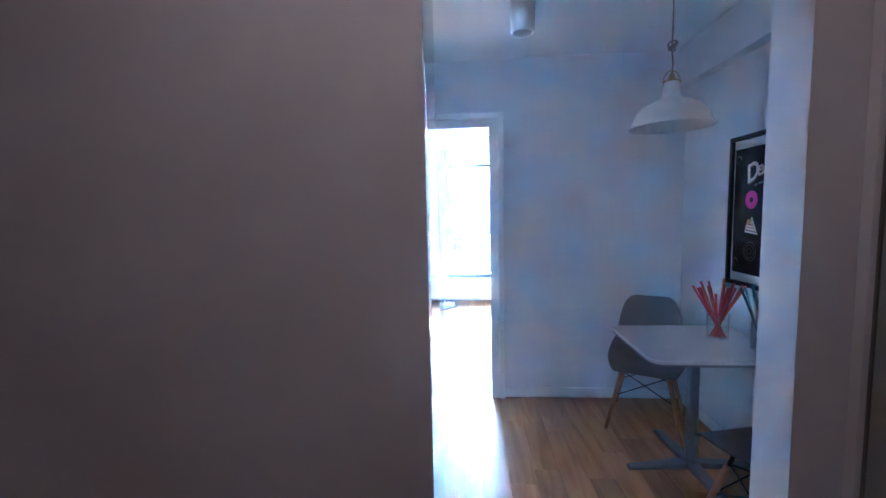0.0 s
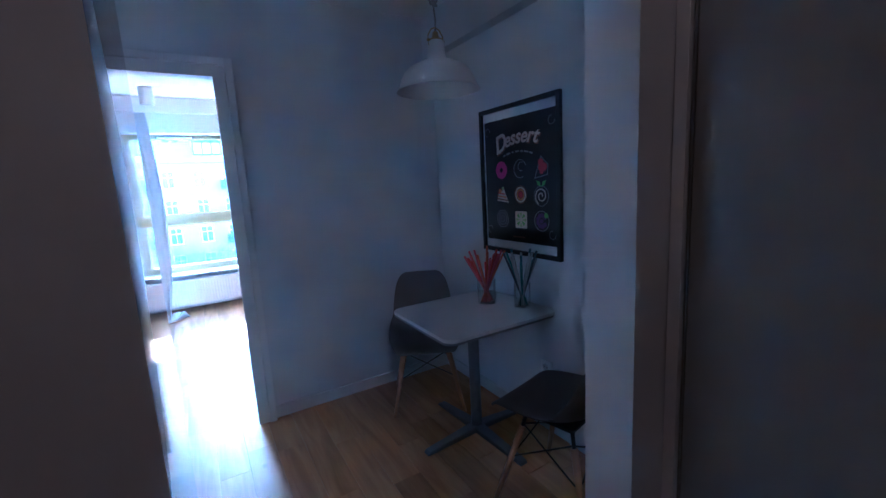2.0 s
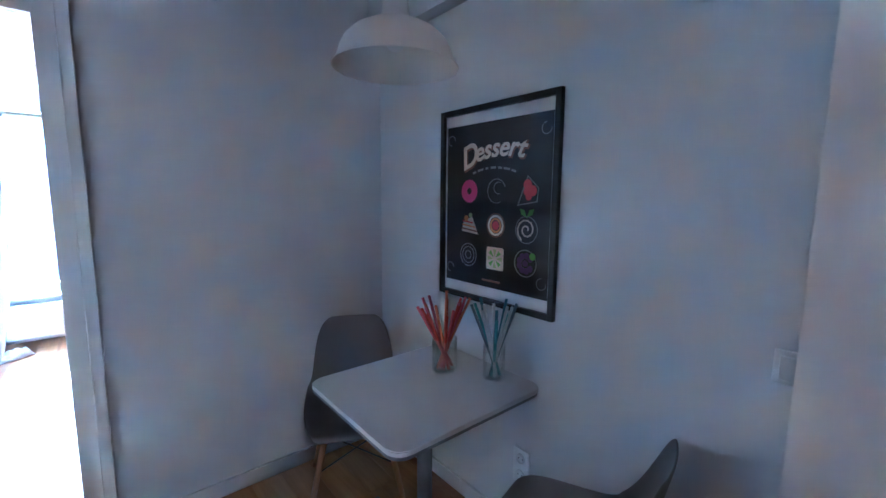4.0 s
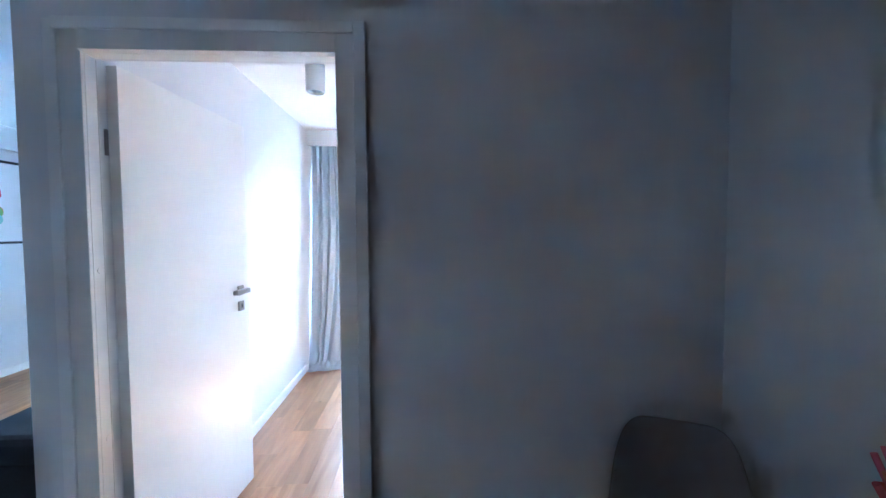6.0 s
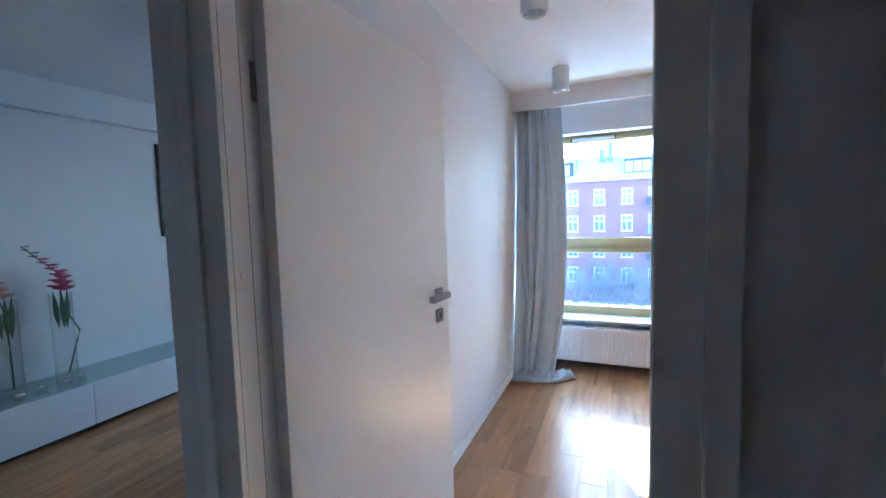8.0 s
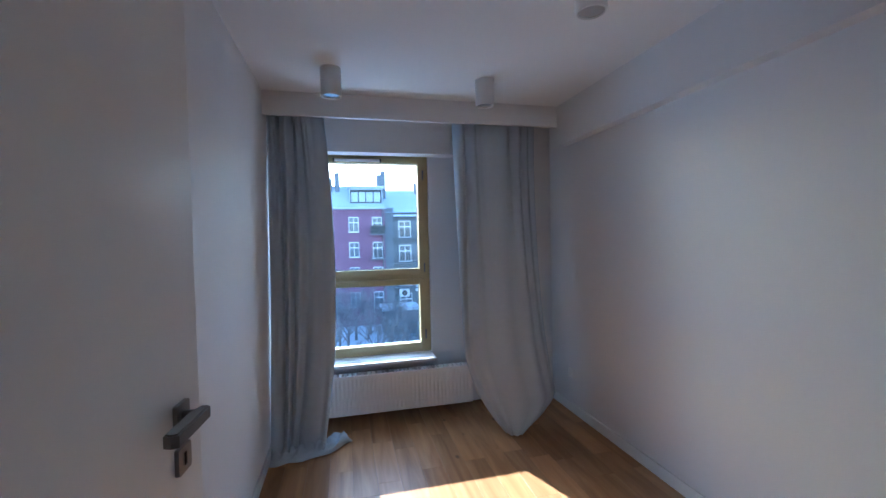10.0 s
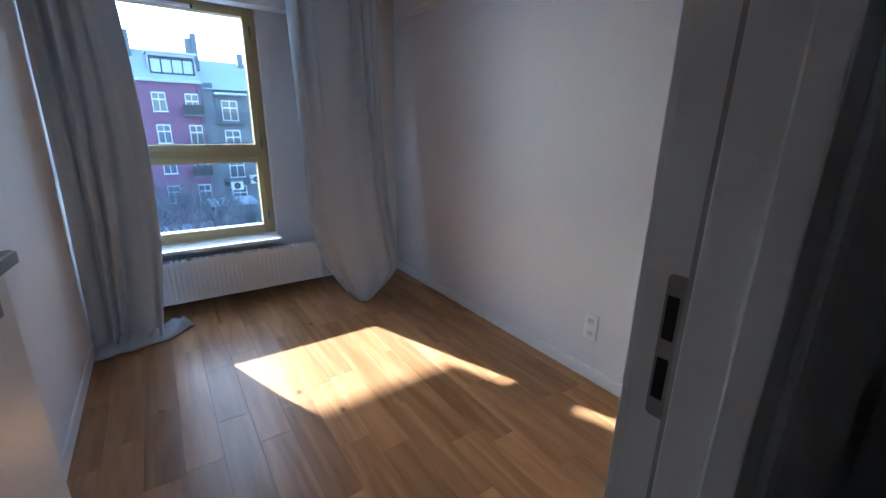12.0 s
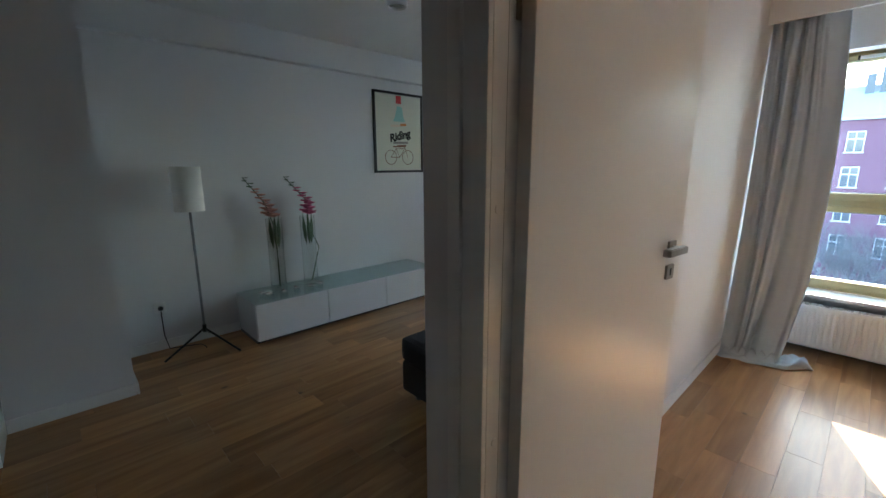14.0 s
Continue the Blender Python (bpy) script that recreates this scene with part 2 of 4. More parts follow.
def part(name, bm, material, parent=None, label=""):
    bmesh.ops.recalc_face_normals(bm, faces=bm.faces[:])
    me = bpy.data.meshes.new(name)
    bm.to_mesh(me)
    bm.free()
    me.materials.append(material)
    ob = new(name, me)
    if parent:
        ob.parent = parent
    if label:
        tagged(ob, label)
    return ob


def B(*a, **k):
    return box(bmesh.new(), *a, **k)


def thing(name, label, category, at=(0, 0, 0), rz=0, group=""):
    ob = new(name)
    ob.matrix_basis = pose(*at, 0, 0, rz)
    return tagged(ob, label, category, group)


def structure(name, boxes, material, label="", category="", bevel=0.0):
    bm = bmesh.new()
    for b in boxes:
        box(bm, *b, bevel=bevel)
    return tagged(part(name, bm, material), label, category, kind="structure")


# ---- the plan ----
H = 2.50
EAST, BED_EAST, WEST, NORTH = 1.86, 1.885, -3.44, 6.43
WY0, WY1 = 3.125, 3.225
structure("floor", [(-3.6, 2.05, -2.2, 6.79, -0.16, -0.012)], SUBFLOOR, "warm oak plank floor running through the flat", "floor")
structure("ceiling", [(-3.6, 2.05, -2.2, 6.79, H, H + 0.14)], CEIL, "plain white painted ceiling", "ceiling")
structure("wall_east", [(EAST, 2.03, -2.2, WY1, 0, H), (BED_EAST, 2.03, WY1, NORTH, 0, H)], WALL, "plain light grey painted plaster wall", "wall")
structure("wall_bedroom_front", [(-0.555, -0.345, WY0, WY1, 0, H), (0.506, EAST, WY0, WY1, 0, H), (-0.345, 0.506, WY0, WY1, 2.035, H)], WALL, "light grey plaster wall with the bedroom doorway", "wall")
structure("wall_bedroom_west", [(-0.555, -0.435, WY1, NORTH, 0, H)], WALL, "light grey plaster partition wall", "wall")
WX0, WX1, WZ0, WZ1 = -0.30, 0.812, 0.465, 2.165
NICHE = 6.56
LX0, LX1, LZ0, LZ1 = -1.45, -0.62, 0.47, 2.16
# unseen high opening, added for more daylight
MX0, MX1, MZ0 = -2.95, -2.35, 1.45
structure("wall_north", [(-3.56, MX0, NORTH, 6.80, 0, H), (LX1, -0.40, NORTH, 6.80, 0, H), (MX1, LX0, NORTH, 6.80, 0, H), (MX0, MX1, NORTH, 6.80, 0, MZ0), (MX0, MX1, NORTH, 6.80, LZ1, H), (1.60, 2.03, NORTH, 6.80, 0, H), (-0.40, 1.60, NORTH, NICHE, 2.15, H),
                         (-0.40, WX0, NICHE, 6.80, 0, H), (WX1, 1.60, NICHE, 6.80, 0, H), (WX0, WX1, NICHE, 6.80, 0, WZ0 - 0.03), (WX0, WX1, NICHE, 6.80, WZ1, H),
                         (LX0, LX1, NORTH, 6.80, 0, LZ0), (LX0, LX1, NORTH, 6.80, LZ1, H)], WALL, "white outer wall with window openings and a radiator niche", "wall")
structure("wall_west", [(-3.58, WEST, 2.66, NORTH, 0, H)], WALL, "light grey plaster wall behind the low cabinet", "wall")
structure("wall_pier", [(-3.58, -2.79, -2.2, 2.66, 0, H)], WALL, "grey plaster wall pier beside the living room", "wall")
structure("wall_south", [(-2.78, EAST, -2.2, -2.06, 0, H)], WALL, "plain hall end wall", "wall")
structure("wall_partition", [(-2.79, 0.249, 0.955, 1.235, 0, H)], WALL, "short partition wall between hall and living room", "wall")
structure("wall_stub", [(1.085, EAST, 1.02, 1.15, 0, H)], WALL, "short wall end beside the wardrobe", "wall")
structure("wall_hall_pier", [(1.76, EAST, 1.15, 1.34, 0, H)], WALL, "narrow grey plaster pier in the corner", "wall")
structure("wall_pilaster", [(1.842, EAST, 1.34, 1.885, 0, 2.24)], WALL, "shallow plaster pilaster beside the poster", "wall")
structure("beam_dining", [(1.79, EAST, 1.34, WY0, 2.24, H)], WALL, "shallow plaster beam under the ceiling", "beam")
structure("beam_bedroom", [(1.805, BED_EAST, WY1, 6.145, 2.18, H)], WALL, "shallow plaster beam along the bedroom wall", "beam")
structure("beam_living", [(WEST, WEST + 0.08, 2.66, NORTH, 2.27, H)], WALL, "shallow plaster beam along the living room wall", "beam")
structure("trim_pelmet", [(-0.435, BED_EAST, 6.145, 6.175, 2.335, H)], WALL, "white curtain pelmet below the ceiling", "pelmet")


def baseboard(runs):
    bm = bmesh.new()
    for x0, x1, y0, y1 in runs:
        box(bm, x0, x1, y0, y1, 0.0, 0.075, bevel=0.003)
    return tagged(part("baseboard", bm, TRIM), "low white painted skirting board", "baseboard", kind="structure")


T = 0.014
baseboard([(BED_EAST - T, BED_EAST, WY1 + 0.02, NORTH)])
baseboard([(-0.435, -0.435 + T, WY1 + 0.02, NORTH)])
baseboard([(1.60, BED_EAST - T, NORTH - T, NORTH)])
baseboard([(0.585, EAST, WY0 - T, WY0)])
baseboard([(EAST - T, EAST, 1.345, WY0 - T)])
baseboard([(-2.79, -2.79 + T, 1.24, 2.66)])
baseboard([(-3.42, -2.79 + T, 2.662, 2.662 + T)])
baseboard([(WEST, WEST + T, 2.68, NORTH)])
baseboard([(-0.555, -0.45, WY0 - T, WY0)])
structure("trim_end_panel", [(0.249, 0.256, 0.955, 1.235, 0.0, H)], GLOSS, "high-gloss white panel on the partition's end", "panel")


# ---- door frame and door ----
def door_frame():
    d = tagged(new("door_1"), "white bedroom door standing open on its hinges in a white frame", "door", kind="structure")
    for x0, x1, y0 in ((-0.432, -0.333, 3.108), (0.483, 0.578, 3.092)):
        part("casing", B(x0, x1, y0, 3.1235, 0, 2.112, bevel=0.003), TRIM, d)
    part("casing_head", B(-0.333, 0.485, 3.092, 3.1235, 2.02, 2.112, bevel=0.003), TRIM, d)
    part("casing", B(0.5055, 0.581, WY1 + 0.001, WY1 + 0.014, 0, 2.11, bevel=0.003), TRIM, d)
    # the casings carry a raised outer strip
    part("casing_strip", B(0.543, 0.583, 3.081, 3.0918, 0, 2.118, bevel=0.003), TRIM, d)
    part("casing_strip", B(-0.440, -0.401, 3.097, 3.1078, 0, 2.118, bevel=0.003), TRIM, d)
    part("casing_strip", B(-0.401, 0.543, 3.081, 3.0918, 2.08, 2.118, bevel=0.003), TRIM, d)
    seal = mat("rubber_seal", (0.36, 0.35, 0.33), 0.7)
    for s, x in ((1, -0.333), (-1, 0.490)):
        a, b = sorted((x, x - s * 0.0125))
        part("jamb", B(a, b, 3.124, 3.172, 0, 2.02, bevel=0.002), TRIM, d)
        a, b = sorted((x - s * 0.0115, x - s * 0.0145))
        part("jamb_rebate", B(a, b, 3.1725, WY1, 0, 2.03), TRIM, d)
        a, b = sorted((x - s * 0.004, x - s * 0.011))
        part("seal", B(a, b, 3.1725, 3.1785, 0, 2.02), seal, d)
    part("jamb_head", B(-0.333, 0.485, 3.124, 3.172, 2.02, 2.033), TRIM, d)
    for x, y, z in ((-0.333, 3.150, 1.305), (-0.333, 3.155, 0.72), (0.490, 3.149, 1.314)):
        s = 1 if x < 0 else -1
        part("screw_cap", rod(bmesh.new(), (x - s * 0.001, y, z), (x + s * 0.002, y, z), 0.011, seg=20), PLASTIC, d)
    sp = part("strike_plate", prism(bmesh.new(), rounded(-0.0115, 0.0115, -0.09, 0.09, 0.006), 0, 0.002), STEEL, d, "steel strike plate with two dark slots")
    sp.matrix_local = Matrix.Translation((0.5020, 3.190, 1.105)) @ Euler((radians(90), 0, radians(-90))).to_matrix().to_4x4()
    # solid near-black blocks give the shade inside the plate's openings
    for z0, z1 in ((1.117, 1.170), (1.040, 1.093)):
        part("slot", B(0.4988, 0.5005, 3.185, 3.198, z0, z1), DARK, d)
    for z in (1.182, 1.105, 1.028):
        part("screw", rod(bmesh.new(), (0.5005, 3.1905, z), (0.4990, 3.1905, z), 0.005), STEEL, d)
    # leaf, hinged on the living-room side and swung into the bedroom
    leaf = part("leaf", B(0, 0.86, -0.04, 0, 0.008, 2.018, bevel=0.003), DOORW, d, "flat white door leaf")
    leaf.matrix_local = pose(-0.338, 3.222, 0, 0, 0, 85.0)
    hx = 0.768
    for nm, z in (("rosette", 1.115), ("key_plate", 1.03)):
        part(nm, prism(bmesh.new(), rounded(-0.026, 0.026, -0.026, 0.026, 0.004), 0, 0.008, 0.001), STEEL, leaf).matrix_local = Matrix.Translation((hx, -0.04, z)) @ Euler((radians(90), 0, 0)).to_matrix().to_4x4()
    # near-black block painted as the keyhole's shaded inside
    part("keyhole", B(hx - 0.004, hx + 0.004, -0.0495, -0.0482, 1.018, 1.042), DARK, leaf)
    bm = bmesh.new()
    rod(bm, (hx, -0.048, 1.115), (hx, -0.085, 1.115), 0.010, seg=16)
    prism(bm, [(hx + 0.013, -0.092), (hx - 0.115, -0.092), (hx - 0.120, -0.080), (hx - 0.115, -0.066), (hx - 0.02, -0.068), (hx + 0.013, -0.074)], 1.104, 1.128, 0.003)
    part("handle", bm, STEEL, leaf, "brushed steel wedge lever handle")
    for z in (0.25, 1.75):
        part("hinge", rod(bmesh.new(), (-0.006, 0.004, z - 0.045), (-0.006, 0.004, z + 0.045), 0.007), STEEL, leaf)


door_frame()


# ---- bedroom window ----
def window():
    w = tagged(new("window_1"), "olive-tan timber window with an upper and a lower pane", "window", kind="structure")
    y0, y1 = 6.62, 6.70
    fr = part("window_frame", B(WX0, WX0 + 0.05, y0, y1, WZ0, WZ1, bevel=0.003), FRAME, w)
    part("frame_jamb", B(WX1 - 0.05, WX1, y0, y1, WZ0, WZ1, bevel=0.003), FRAME, w)
    part("frame_head", B(WX0 + 0.05, WX1 - 0.05, y0, y1, WZ1 - 0.05, WZ1, bevel=0.003), FRAME, w)
    part("frame_foot", B(WX0 + 0.05, WX1 - 0.05, y0, y1, WZ0, WZ0 + 0.05, bevel=0.003), FRAME, w)
    part("transom", B(WX0 + 0.05, WX1 - 0.05, y0, y1, 1.094, 1.152, bevel=0.003), FRAME, w)
    for z0, z1, head in ((WZ0 + 0.03, 1.104, 0.048), (1.142, WZ1 - 0.032, 0.036)):
        s = part("sash", B(WX1 - 0.092, WX1 - 0.045, y0 - 0.022, y0 + 0.04, z0, z1, bevel=0.005), FRAME, w)
        part("stile", B(WX0 + 0.045, WX0 + 0.092, y0 - 0.022, y0 + 0.04, z0, z1, bevel=0.005), FRAME, s)
        part("rail", B(WX0 + 0.092, WX1 - 0.092, y0 - 0.02, y0 + 0.04, z0, z0 + 0.052, bevel=0.004), FRAME, s)
        part("rail", B(WX0 + 0.092, WX1 - 0.092, y0 - 0.02, y0 + 0.04, z1 - head, z1, bevel=0.004), FRAME, s)
        pane = part("pane", B(WX0 + 0.085, WX1 - 0.085, y0 + 0.012, y0 + 0.018, z0 + 0.05, z1 - head + 0.002), PANE, w)
        pane.visible_shadow = False
        bead = bmesh.new()
        for a in ((WX0 + 0.092, WX0 + 0.098, z0 + 0.052, z1 - head), (WX1 - 0.098, WX1 - 0.092, z0 + 0.052, z1 - head), (WX0 + 0.098, WX1 - 0.098, z0 + 0.052, z0 + 0.058), (WX0 + 0.098, WX1 - 0.098, z1 - head - 0.006, z1 - head)):
            box(bead, a[0], a[1], y0 + 0.019, y0 + 0.03, a[2], a[3])
        part("spacer", bead, CHROME, w)
    vent = part("trickle_vent", B(0.03, 0.40, y0 - 0.037, y0 - 0.022, 2.104, 2.126, bevel=0.003), PLASTIC, w, "slim white trickle vent with dark end caps")
    for x in (0.018, 0.40):
        part("end_cap", B(x, x + 0.012, y0 - 0.04, y0 - 0.022, 2.101, 2.129), BLACK, vent)
    for z in (1.20, 0.62, 2.0):
        part("hinge", rod(bmesh.new(), (WX1 - 0.047, y0 - 0.024, z - 0.04), (WX1 - 0.047, y0 - 0.024, z + 0.04), 0.007), DARKSTEEL, w)
    part("window_sill", B(WX0, WX1, 6.395, 6.62, WZ0 - 0.028, WZ0 - 0.002, bevel=0.004), TRIM, w, "white window sill")
    part("outer_sill", B(WX0, WX1, 6.70, 6.86, WZ0 - 0.03, WZ0 - 0.012), STEEL, w)


window()


def living_window(name, x0, x1, z0, z1, label, bars):
    w = tagged(new(name), label, "window", kind="structure")
    for a, b, c, d in [(x0, x0 + 0.09, z0, z1), (x1 - 0.09, x1, z0, z1), (x0 + 0.09, x1 - 0.09, z0, z0 + 0.09), (x0 + 0.09, x1 - 0.09, z1 - 0.09, z1)] + [(x0 + 0.09, x1 - 0.09, k - 0.06, k + 0.06) for k in bars]:
        part("window_frame", B(a, b, 6.62, 6.70, c, d, bevel=0.004), FRAME, w)
    edges = [z0 + 0.09] + [v for k in bars for v in (k - 0.06, k + 0.06)] + [z1 - 0.09]
    for c, d in zip(edges[::2], edges[1::2]):
        part("pane", B(x0 + 0.09, x1 - 0.09, 6.65, 6.656, c, d), PANE, w).visible_shadow = False


living_window("window_2", LX0, LX1, LZ0, LZ1, "olive-tan timber living room window with two panes", [1.12])
# unseen window, added to brighten the living and dining rooms
living_window("added_window_3", MX0, MX1, MZ0, LZ1, "unseen timber window over a high sill, added for more daylight", [])


# ---- bedroom things ----
def curtain(name, label, left, right, depth, folds, amp, seed, rows=60, cols=120, calm=0.0):
    """A hanging cloth; left, right and depth are functions of the height share h (0 floor, 1 top)."""
    rnd = random.Random(seed)
    ph = [rnd.uniform(0, 6.28) for _ in range(6)]
    bm = bmesh.new()
    grid = []
    for i in range(rows + 1):
        h = i / rows
        row = []
        for j in range(cols + 1):
            u = j / cols
            x = left(h) + (right(h) - left(h)) * (u + 0.012 * math.sin(9 * u + 3 * h + ph[0]))
            a = amp * (0.55 + 0.45 * h) * (1 - calm * (1 - h))
            warp = u + 0.07 * math.sin(7.3 * u + ph[1]) + 0.035 * math.sin(3.1 * h + 11 * u + ph[2])
            w = math.sin(2 * math.pi * folds * warp + 0.6 * math.sin(2.5 * h + ph[2]))
            w = w * (0.55 + 0.45 * math.sin(2 * math.pi * folds * 0.31 * u + ph[4] + 0.8 * h))
            w2 = math.sin(2 * math.pi * folds * 0.43 * warp + ph[3] + 1.1 * h) + 0.45 * h ** 3 * math.sin(2 * math.pi * folds * 2.3 * warp + ph[5])
            n = noise.noise(Vector((u * 5, h * 2.2, seed)))
            y = depth(h, u) - a * (0.75 * w + 0.35 * w2) - 0.02 * n * (1.4 - h)
            row.append(bm.verts.new((x, y, 2.40 * h + 0.004)))
        grid.append(row)
    for a, b in zip(grid, grid[1:]):
        for j in range(cols):
            bm.faces.new((a[j], a[j + 1], b[j + 1], b[j])).smooth = True
    return bm


def add_curtains():
    ease = lambda h, k: max(0.0, 1 - h / k) if h < k else 0.0
    c = thing("curtain", "light grey gathered curtain with its hem puddled on the floor", "curtain")
    bm = curtain("cloth", "", lambda h: -0.425 - 0.008 * ease(h, 0.4), lambda h: -0.035 + 0.06 * math.sin(math.pi * min(1, (1 - h) * 1.0)) - 0.04 * ease(h, 0.25),
                 lambda h, u: 6.26 - 0.24 * (1 - h) ** 1.6 - 0.05 * ease(h, 0.06), 4.6, 0.056, 3)
    cl = part("cloth", bm, FABRIC, c)
    s = cl.modifiers.new("thick", "SOLIDIFY")
    s.thickness = 0.003
    # crumpled spare hem on the floor
    bm = bmesh.new()
    g = []
    for i in range(29):
        row = []
        for j in range(17):
            u, v = i / 28, j / 16
            x = -0.42 + 0.53 * u - 0.05 * (2 * v - 1) ** 2 * u
            tip = 1 - 0.75 * max(0.0, (u - 0.8) / 0.2) ** 2
            y = 5.88 + 0.085 + 0.17 * (v - 0.5) * tip + 0.12 * u ** 2 + 0.02 * noise.noise(Vector((u * 6, v * 2, 9.0)))
            env = math.sin(math.pi * v) ** 0.6 * (math.sin(math.pi * min(1, u * 1.02)) ** 0.35)
            z = 0.006 + env * (0.02 + 0.12 * abs(noise.noise(Vector((u * 9.5, v * 4.2, 5.0)))) + 0.06 * math.exp(-((u - 0.88) / 0.09) ** 2))
            row.append(bm.verts.new((x, y, z)))
        g.append(row)
    for a, b in zip(g, g[1:]):
        for j in range(16):
            bm.faces.new((a[j], a[j + 1], b[j + 1], b[j])).smooth = True
    part("hem", bm, FABRIC, c)
    c2 = thing("curtain", "light grey gathered curtain, its pouched lower end reaching the floor", "curtain")
    # the hem is drawn together to a low point left of its middle, so the cloth tapers in a slanted pouch
    low = lambda h: ease(h, 0.30)
    bm = curtain("cloth", "", lambda h: 0.915 + 0.06 * h ** 2 + 0.02 * math.sin(math.pi * h) + 0.30 * low(h) ** 2.2,
                 lambda h: 1.655 - 0.035 * math.sin(math.pi * h) + 0.02 * low(h) - 0.33 * ease(h, 0.10) ** 1.6,
                 lambda h, u: 6.26 - 0.36 * (1 - h) ** 1.5 - 0.07 * math.sin(math.pi * u) * (1 - h), 4.6, 0.055, 8, calm=0.55)
    cl = part("cloth", bm, FABRIC, c2)
    s = cl.modifiers.new("thick", "SOLIDIFY")
    s.thickness = 0.003
    for cc, x0, x1 in ((c, -0.40, -0.01), (c2, 0.90, 1.70)):
        part("rail", B(x0, x1, 6.245, 6.275, 2.402, 2.43), TRIM, cc, "white ceiling curtain rail")


add_curtains()


def radiator():
    r = thing("radiator", "white enamelled panel radiator below the window", "radiator", (0, 0, 0))
    x0, x1, z0, z1 = -0.33, 1.10, 0.085, 0.39
    bm = bmesh.new()
    n = 44
    prev = None
    w = (x1 - x0 - 0.04) / n
    prof = [(0.0, 0.0), (0.25, 0.0), (0.40, 0.007), (0.60, 0.007), (0.75, 0.0), (1.0, 0.0)]
    cols = []
    for k in range(n):
        for f, d in prof[:-1]:
            cols.append((x0 + 0.02 + (k + f) * w, d))
    cols.append((x1 - 0.02, 0.0))
    rows = []
    for z, k in ((z0, 0), (z0 + 0.022, 0), (z0 + 0.032, 1), (z1 - 0.034, 1), (z1 - 0.024, 0), (z1, 0)):
        rows.append([bm.verts.new((x, 6.335 + (d * k), z)) for x, d in cols])
    for a, b in zip(rows, rows[1:]):
        for j in range(len(cols) - 1):
            bm.faces.new((a[j], a[j + 1], b[j + 1], b[j])).smooth = True
    part("front_panel", bm, RAD, r)
    part("back_panel", B(x0 + 0.02, x1 - 0.02, 6.42, 6.432, z0, z1), RAD, r)
    part("side_cover", B(x0, x0 + 0.02, 6.332, 6.434, z0, z1 + 0.004, bevel=0.003), RAD, r)
    part("side_cover", B(x1 - 0.02, x1, 6.332, 6.434, z0, z1 + 0.004, bevel=0.003), RAD, r)
    bm = bmesh.new()
    for k in range(38):
        xx = x0 + 0.03 + k * (x1 - x0 - 0.06) / 37
        box(bm, xx - 0.011, xx + 0.011, 6.342, 6.418, z1 - 0.004, z1 + 0.002)
    box(bm, x0 + 0.02, x1 - 0.02, 6.336, 6.344, z1 - 0.006, z1 + 0.003)
    part("top_grille", bm, RAD, r)
    for x in (-0.1, 0.9):
        part("bracket", B(x - 0.015, x + 0.015, 6.434, 6.56, 0.12, 0.34), RAD, r)


radiator()


def ceiling_lamp(x, y, group):
    l = thing("ceiling_light", "white cylinder spotlight mounted on the ceiling", "ceiling light", (x, y, H), group=group)
    bm = bmesh.new()
    lathe(bm, [(0.0005, 0.0), (0.062, 0.0), (0.062, -0.166), (0.060, -0.17), (0.054, -0.17), (0.052, -0.166), (0.052, -0.02), (0.0005, -0.02)], 36)
    part("housing", bm, PLASTIC, l)
    part("rim", solid_lathe(bmesh.new(), [(0.0515, -0.162), (0.0515, -0.15)], 32), CHROME, l)
    bm = bmesh.new()
    lathe(bm, [(0.051, -0.163), (0.037, -0.135), (0.025, -0.128)], 32)
    part("reflector", bm, CHROME, l, "small chrome reflector")
    part("bulb", solid_lathe(bmesh.new(), [(0.026, -0.129), (0.025, -0.137), (0.012, -0.143), (0.004, -0.144)], 24), PLASTIC, l)
    return l


for x, y in ((0.04, 5.70), (1.035, 5.72), (1.07, 4.55), (0.085, 4.44)):
    ceiling_lamp(x, y, "bedroom ceiling lights")
ceiling_lamp(-1.90, 4.10, "living room ceiling lights")
ceiling_lamp(0.63, 2.30, "dining ceiling lights")


def socket(x, y, z, face, double=True, label="white wall socket plate with two round outlets"):
    s = thing("wall_socket", label, "socket", (x, y, z), face)
    h = 0.075 if double else 0.042
    part("plate", B(-0.040, 0.040, -0.009, 0, -h, h, bevel=0.004), PLASTIC, s)
    for zz in ((-0.035, 0.035) if double else (0,)):
        bm = bmesh.new()
        lathe(bm, [(0.022, 0), (0.022, 0.006), (0.019, 0.006), (0.019, 0.002), (0.0005, 0.002)], 24)
        o = part("outlet", bm, PLASTIC, s)
        o.matrix_local = Matrix.Translation((0, -0.0085, zz)) @ Euler((radians(90), 0, 0)).to_matrix().to_4x4()
        for dx in (-0.0095, 0.0095):
            # near-black studs stand for the shade in the pin holes
            part("hole", rod(bmesh.new(), (dx, -0.0112, zz), (dx, -0.0100, zz), 0.0025, seg=8), DARK, s)
    return s


socket(BED_EAST, 4.205, 0.31, -90)
socket(BED_EAST, 6.11, 0.322, -90, False, "small white wall socket near the curtain")
socket(EAST, 2.06, 0.33, -90)
plug = socket(WEST, 2.93, 0.335, 90, False, "white wall socket with a black lamp plug")
part("plug", solid_lathe(bmesh.new(), [(0.017, 0.0), (0.019, 0.012), (0.013, 0.032), (0.006, 0.040)], 16), BLACK, plug, "black lamp plug").matrix_local = Matrix.Translation((0, -0.0125, 0)) @ Euler((radians(90), 0, 0)).to_matrix().to_4x4()
